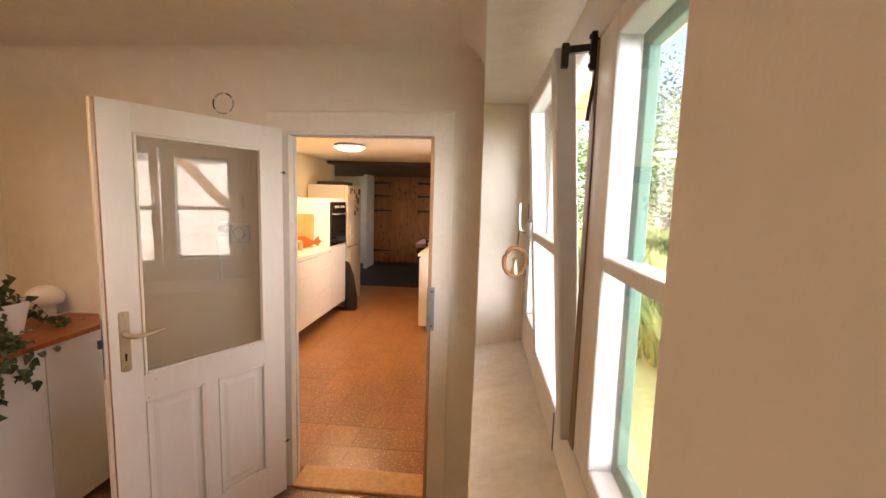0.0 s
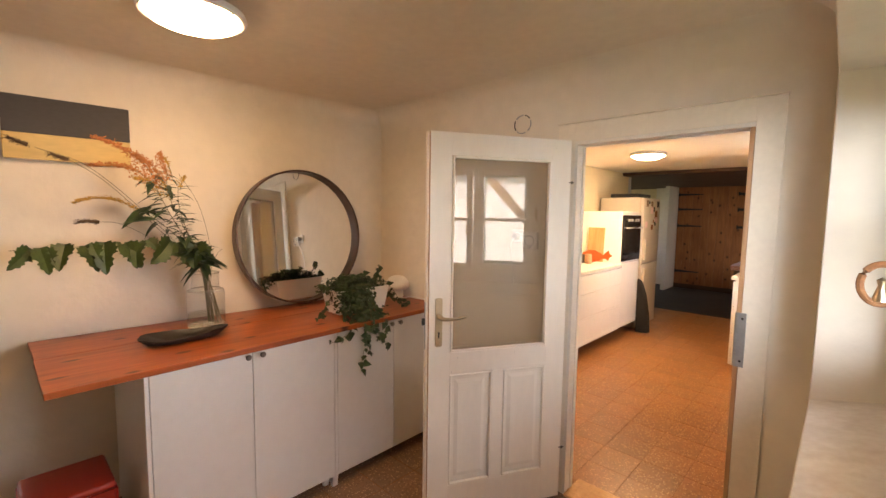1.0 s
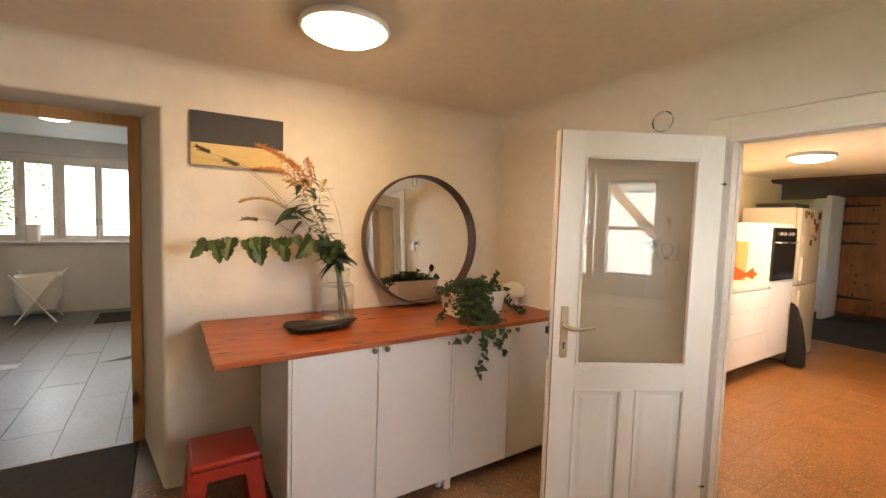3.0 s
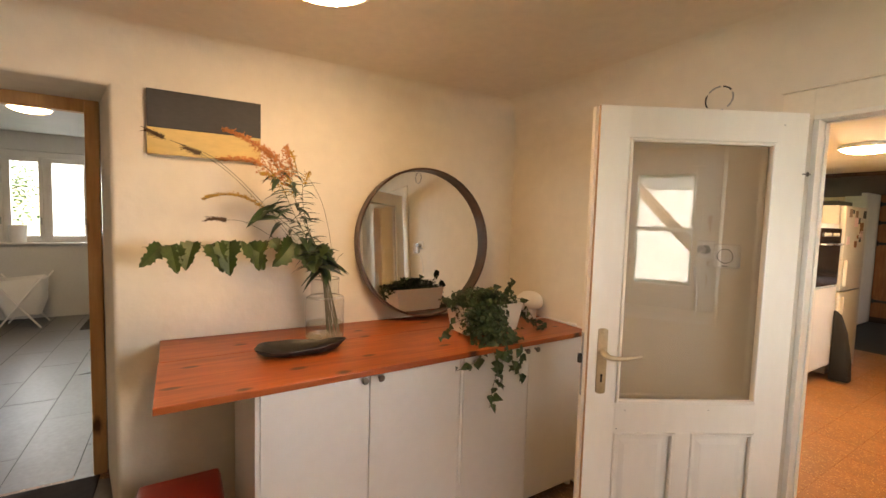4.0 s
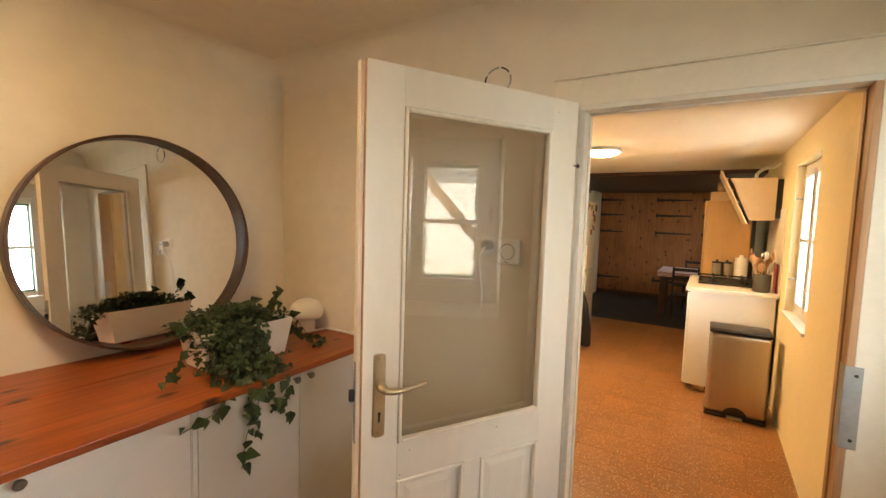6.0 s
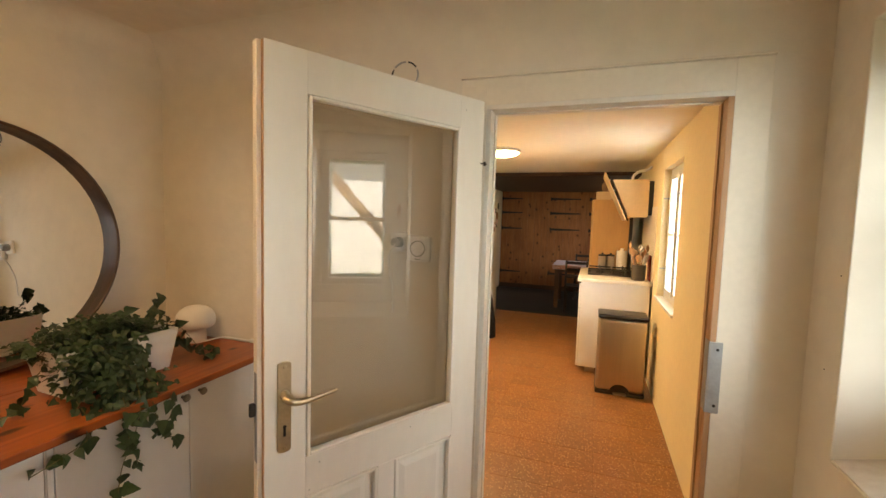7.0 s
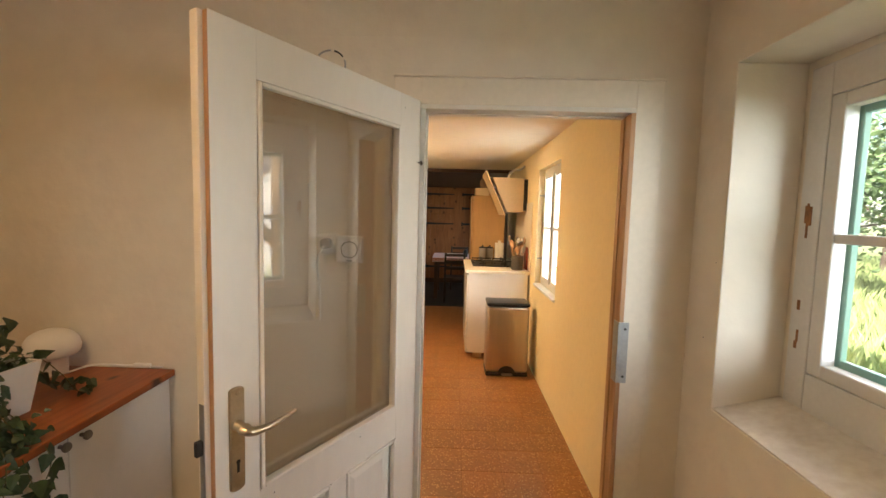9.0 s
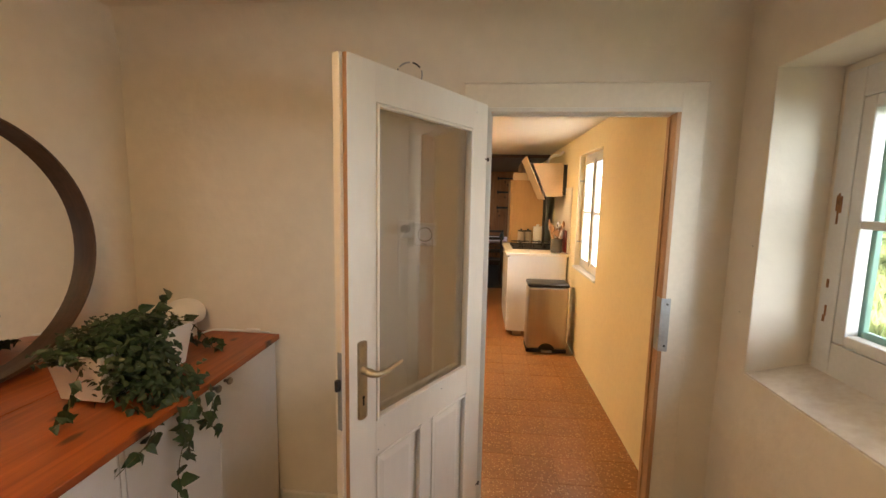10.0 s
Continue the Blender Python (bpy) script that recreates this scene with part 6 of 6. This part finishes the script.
for y0, y1, glass in ((-2.249, -1.836, GLASS), (-1.799, -1.416, GLASS), (-1.364, -0.921, WHITEGLASS), (-0.919, -0.401, WHITEGLASS)):
    bm = B()
    for lo, hi in (((BX - 0.15, y0, 1.102), (BX - 0.085, y0 + 0.045, 2.278)), ((BX - 0.15, y1 - 0.045, 1.102), (BX - 0.085, y1, 2.278)), ((BX - 0.15, y0 + 0.045, 1.102), (BX - 0.085, y1 - 0.045, 1.17)), ((BX - 0.15, y0 + 0.045, 2.215), (BX - 0.085, y1 - 0.045, 2.278))):
        box(bm, lo, hi, 0.004)
    s = part("sash", bm, SASH, bw)
    bm = B()
    box(bm, (BX - 0.13, y0 + 0.045, 1.17), (BX - 0.126, y1 - 0.045, 2.215))
    p = part("pane", bm, glass, s, "clear window glass" if glass is GLASS else "white translucent glass")
    p.visible_shadow = False
    yh = y1 - 0.025 if y1 < -0.9 else y0 + 0.025
    bm = B()
    box(bm, (BX - 0.084, yh - 0.01, 1.33), (BX - 0.062, yh + 0.01, 1.43), 0.004)
    part("window_handle", bm, ZINC, s)
bm = B()
box(bm, (BX - 0.085, -2.3, 1.052), (BX + 0.05, -0.2, 1.08), 0.006)
part("window_sill", bm, SASH, bw)
bm = B()
turned(bm, [(0.0, 0.004), (0.082, 0), (0.098, 0.225), (0.103, 0.24), (0.094, 0.24), (0.078, 0.01), (0.0, 0.01)], 24, close=False)
solid("bucket", bm, CERAMIC, "white plastic bucket on the window sill", "bucket", (BX - 0.02, -1.675, 1.0805), smooth=True)
lb = thing("laundry_basket", "white cloth laundry basket on a folding cross frame", "laundry basket", (-7.92, -1.53, 0))
bm = B()
for r0, z in ((0, 0),):
    n = 20
    rings = []
    for k2, (sx, sy, zz) in enumerate(((0.16, 0.17, 0.16), (0.22, 0.23, 0.35), (0.22, 0.24, 0.64), (0.212, 0.232, 0.64), (0.20, 0.215, 0.35), (0.13, 0.15, 0.18))):
        rings.append([bm.verts.new((sx * math.copysign(abs(math.cos(a)) ** 0.6, math.cos(a)), sy * math.copysign(abs(math.sin(a)) ** 0.6, math.sin(a)), zz + 0.015 * math.sin(3 * a))) for a in [2 * math.pi * i / n for i in range(n)]])
    for a, b2 in zip(rings, rings[1:]):
        for i in range(n):
            bm.faces.new((a[i], a[(i + 1) % n], b2[(i + 1) % n], b2[i]))
    bm.faces.new(rings[0][::-1])
    bm.faces.new(rings[-1])
part("bag", bm, CERAMIC, lb, "white cloth bag", True)
for sx in (-0.235, 0.235):
    bm = B()
    tube(bm, [(sx, -0.21, 0), (sx, 0.26, 0.70)], 0.011, 8)
    tube(bm, [(sx * 0.94, 0.21, 0), (sx * 0.94, -0.26, 0.68)], 0.011, 8)
    part("cross_frame", bm, OPAL, lb, "white folding frame", True)
bm = B()
box(bm, (-8.05, -0.88, 0.001), (-7.36, -0.15, 0.012), 0.004)
solid("bath_mat", bm, MAT, "dark bath mat on the grey tiles", "bath mat")
bm = B()
box(bm, (-5.72, -1.42, 0.0005), (-5.56, -1.25, 0.006), 0.002)
solid("floor_drain", bm, ZINC, "small steel floor drain cover", "drain")
wm = thing("washing_machine", "white washing machine by the washroom wall", "washing machine", (-6.7, -2.1, 0.0008))
bm = B()
box(bm, (-0.3, -0.3, 0), (0.3, 0.3, 0.85), 0.012, 3)
part("body", bm, GLOSSWHITE, wm, "", True)
bm = B()
turned(bm, [(0.17, 0.0), (0.17, 0.02), (0.14, 0.03), (0.0, 0.03)], 28, (0.3, 0, 0.45), "x")
part("door", bm, BLACKGLASS, wm, "", True)
ceiling_light(-6.3, -1.05, 2.61, 0.17, LAMPGLOW, "round opal glass ceiling lamp in the washroom, switched on")
tw = B()
for i in range(8):
    box(tw, (-8.32 + 0.004 * (i % 2), -2.26 + i * 0.03, 0.55 + 0.02 * math.sin(i)), (-8.28 + 0.01 * math.sin(i * 2), -2.232 + i * 0.03, 1.04), 0.006, 1)
solid("towel", tw, EDGEWOOD, "brown patterned towel hanging below the window", "towel")

# ---------------- outside ----------------
bm = B()
bmesh.ops.create_grid(bm, x_segments=60, y_segments=60, size=400)
for v in bm.verts:
    v.co.z = -0.35 + 0.25 * noise.noise(v.co * 0.03)
ground = structure("ground", bm, GROUND, "sunlit meadow running to the horizon")
tr = random.Random(21)


def tuft(bm, x, y, h):
    for _ in range(7):
        a = tr.uniform(0, 6.28)
        w = tr.uniform(0.003, 0.008)
        dx, dy = math.cos(a), math.sin(a)
        lean = tr.uniform(0.1, 0.5) * h
        ox, oy = x + tr.uniform(-0.12, 0.12), y + tr.uniform(-0.12, 0.12)
        p = [(ox - dy * w, oy + dx * w, -0.5), (ox + dy * w, oy - dx * w, -0.5), (ox + dx * lean * 0.4 + dy * w * 0.7, oy + dy * lean * 0.4 - dx * w * 0.7, -0.4 + h * 0.6), (ox + dx * lean, oy + dy * lean, -0.4 + h), (ox + dx * lean * 0.4 - dy * w * 0.7, oy + dy * lean * 0.4 + dx * w * 0.7, -0.4 + h * 0.6)]
        bm.faces.new([bm.verts.new(q) for q in p])


bm = B()
for _ in range(12500):
    d = tr.random() ** 1.5
    x = 2.1 + d * 14 + tr.uniform(0, 1)
    y = tr.uniform(-2, 24)
    if x > 4.7 and y < 6.2:
        continue
    tuft(bm, x, y, tr.uniform(0.35, 1.0))
for _ in range(200):
    tuft(bm, tr.uniform(5.1, 5.5), tr.uniform(-0.5, 4.5), tr.uniform(0.35, 1.05))
for _ in range(700):
    tuft(bm, tr.uniform(-16, -9.3), tr.uniform(-6, 3), tr.uniform(0.4, 1.0))
tagged(mesh_object("meadow_grass", bm, GRASS), "tall sunlit meadow grass", "grass", kind="stuff")


def tree(x, y, h, crown_r, n):
    t = thing("tree", "leafy green broadleaf tree at the meadow's edge", "tree", (x, y, -0.4), group="garden trees")
    bm = B()
    top = Vector((tr.uniform(-0.4, 0.4), tr.uniform(-0.4, 0.4), h * 0.75))
    tube(bm, smooth_path([(0, 0, 0), (0.1, 0.05, h * 0.3), top], 6), 0.05 * h * 0.55, 9, 0.02)
    ends = []
    for k in range(9):
        s = top * tr.uniform(0.35, 0.9)
        a = tr.uniform(0, 6.28)
        e = s + Vector((math.cos(a), math.sin(a), tr.uniform(0.2, 0.9))) * crown_r * tr.uniform(0.5, 0.95)
        tube(bm, [s, (s + e) / 2 + Vector((0, 0, 0.15)), e], 0.045, 6, 0.012)
        ends += [e, (s + e) / 2]
    part("trunk", bm, BARK, t, "", True)
    bm = B()
    for _ in range(int(n * 2.6)):
        c = tr.choice(ends)
        o = Vector((tr.gauss(0, 1), tr.gauss(0, 1), tr.gauss(0, 0.8))) * crown_r * 0.27
        p = c + o
        s = tr.uniform(0.035, 0.085)
        u = Vector((tr.uniform(-1, 1), tr.uniform(-1, 1), tr.uniform(-0.6, 0.6))).normalized()
        w = u.cross(Vector((tr.uniform(-1, 1), tr.uniform(-1, 1), tr.uniform(-1, 1)))).normalized()
        bm.faces.new([bm.verts.new(q) for q in (p - u * s, p + w * s * 0.5, p + u * s, p - w * s * 0.5)])
    tagged(part("crown", bm, TREELEAF, t, "loose leafy crown"), kind="stuff")


for x, y, h, r, n in ((5.4, 12.2, 6, 2.2, 2600), (3.8, 14.5, 5.5, 2.0, 2200), (7.5, 15.5, 7, 2.6, 2400), (6.0, 9.3, 4.6, 1.7, 2000), (11.5, 13.0, 7, 2.8, 2400), (2.2, 19, 7, 2.8, 2200), (15, 21, 9, 3.4, 2200), (10, 24, 9, 3.6, 2200), (-21, -5.3, 5, 2.0, 1500)):
    tree(x, y, h, r, n)

bm = B()
box(bm, (0.47, -2.0, 2.62), (1.15, 11.1, 2.66))
for k in range(16):
    box(bm, (0.465, -1.8 + k * 0.8, 2.52), (1.12, -1.72 + k * 0.8, 2.619), 0.004, 1)
structure("eave", bm, FRAMEWOOD, "timber eave with rafter ends")

# whitewashed outbuilding opposite the window
nb = thing("outbuilding", "whitewashed brick outbuilding with a red roof", "building", (0, 0, 0))
bm = B()
box(bm, (5.6, -7, -0.5), (10, 5.6, 3.0))
part("wall", bm, MORTAR, nb)
bm = B()
prism(bm, [(5.0, -7.3, 2.9), (7.8, -7.3, 4.9), (10.6, -7.3, 2.9)], [(5.0, 5.9, 2.9), (7.8, 5.9, 4.9), (10.6, 5.9, 2.9)])
part("roof", bm, ROOFTILE, nb)
cr = random.Random(9)
bm = B()
for row in range(20):
    for c in range(13):
        y0 = -0.6 + c * 0.36 + (row % 2) * 0.18 + cr.uniform(-0.01, 0.01)
        box(bm, (5.594 - cr.uniform(0, 0.006), y0, -0.3 + row * 0.15), (5.601, y0 + 0.34 + cr.uniform(-0.01, 0.005), -0.3 + row * 0.15 + 0.139))
tagged(part("brick_courses", bm, WHITEWASH, nb, "rows of whitewashed bricks"), kind="stuff")
bm = B()
box(bm, (5.55, 3.6, 0.5), (5.62, 4.5, 1.6), 0.01)
w1 = part("window", bm, DARKTIMBER, nb)
bm = B()
box(bm, (5.54, 3.68, 0.58), (5.549, 4.42, 1.52))
part("pane", bm, BLACKGLASS, w1)
po = thing("porch_post", "weathered timber porch post with a diagonal brace", "porch", (0, 0, 0))
bm = B()
box(bm, (2.0, 2.05, -0.5), (2.12, 2.17, 2.5), 0.008)
part("post", bm, DARKTIMBER, po)
bm = B()
prism(bm, [(2.02, 2.05, 1.22), (2.02, 2.05, 1.38), (2.02, 1.30, 2.22), (2.02, 1.18, 2.2)], [(2.10, 2.05, 1.22), (2.10, 2.05, 1.38), (2.10, 1.30, 2.22), (2.10, 1.18, 2.2)])
part("brace", bm, DARKTIMBER, po)
bm = B()
box(bm, (2.0, -5.2, 2.501), (2.12, 2.5, 2.62), 0.008)
part("beam", bm, DARKTIMBER, po)
bm = B()
box(bm, (2.0, -5.15, -0.5), (2.12, -5.03, 2.5), 0.008)
part("post", bm, DARKTIMBER, po)

# ---------------- floors, laid piece by piece ----------------


def tiled_floor(name, label, x0, x1, y0, y1, sx, sy, mat, grout, skip=None, joint=0.004, stagger=0.0):
    bm = B()
    box(bm, (x0, y0, -0.15), (x1, y1, -0.0014))
    fl = tagged(mesh_object(name, bm, grout), label, kind="structure")
    bm = B()
    box(bm, (0, 0, -0.0028), (sx - joint, sy - joint, 0.0), 0.0012, 1)
    data = bpy.data.meshes.new("floor_tile")
    bm.to_mesh(data)
    bm.free()
    data.materials.append(mat)
    q = random.Random(4)
    nx, ny = int(math.ceil((x1 - x0) / sx)) + (1 if stagger else 0), int(math.ceil((y1 - y0) / sy))
    for i in range(-1 if stagger else 0, nx):
        for j in range(ny):
            x, y = x1 - (i + 1) * sx - (stagger if j % 2 else 0.0), y0 + j * sy
            if (skip and skip(x + sx / 2, y + sy / 2)) or x > x1 - 0.05:
                continue
            t = new("floor_tile", data)
            t.parent = fl
            t.matrix_basis = pose(x + joint / 2, y + joint / 2, q.uniform(-0.0005, 0.0005), q.uniform(-0.08, 0.08), q.uniform(-0.08, 0.08), 0)
    return fl


tiled_floor("floor_kitchen", "orange-brown terrazzo tile floor", -2.5, 0.035, 2.43, 7.78, 0.25, 0.25, TILE, GROUT, joint=0.0026)
tiled_floor("floor", "brown terrazzo tile floor of the hall", -3.42, 0.30, -1.7, 2.43, 0.25, 0.25, HALLTILE, GROUT, skip=lambda x, y: (y > 2.24) or (x < -2.8 and (y > 0.1 or y < -1.15)))
tiled_floor("floor_washroom", "large grey stone tile floor", BX, -3.42, -3.27, 0.70, 1.0, 0.33, BATHTILE, BATHGROUT, skip=lambda x, y: y < -3.05, joint=0.0045, stagger=0.42)
bm = B()
box(bm, (-4.2, 7.78, -0.15), (0.1, 11.0, -0.001))
structure("floor_dining", bm, DARKFLOOR, "dark floor of the dining area")
bm = B()
box(bm, (-4.2, 7.42, -0.15), (-2.5, 7.78, -0.001))
structure("floor_dining_edge", bm, DARKFLOOR, "dark floor of the dining area")
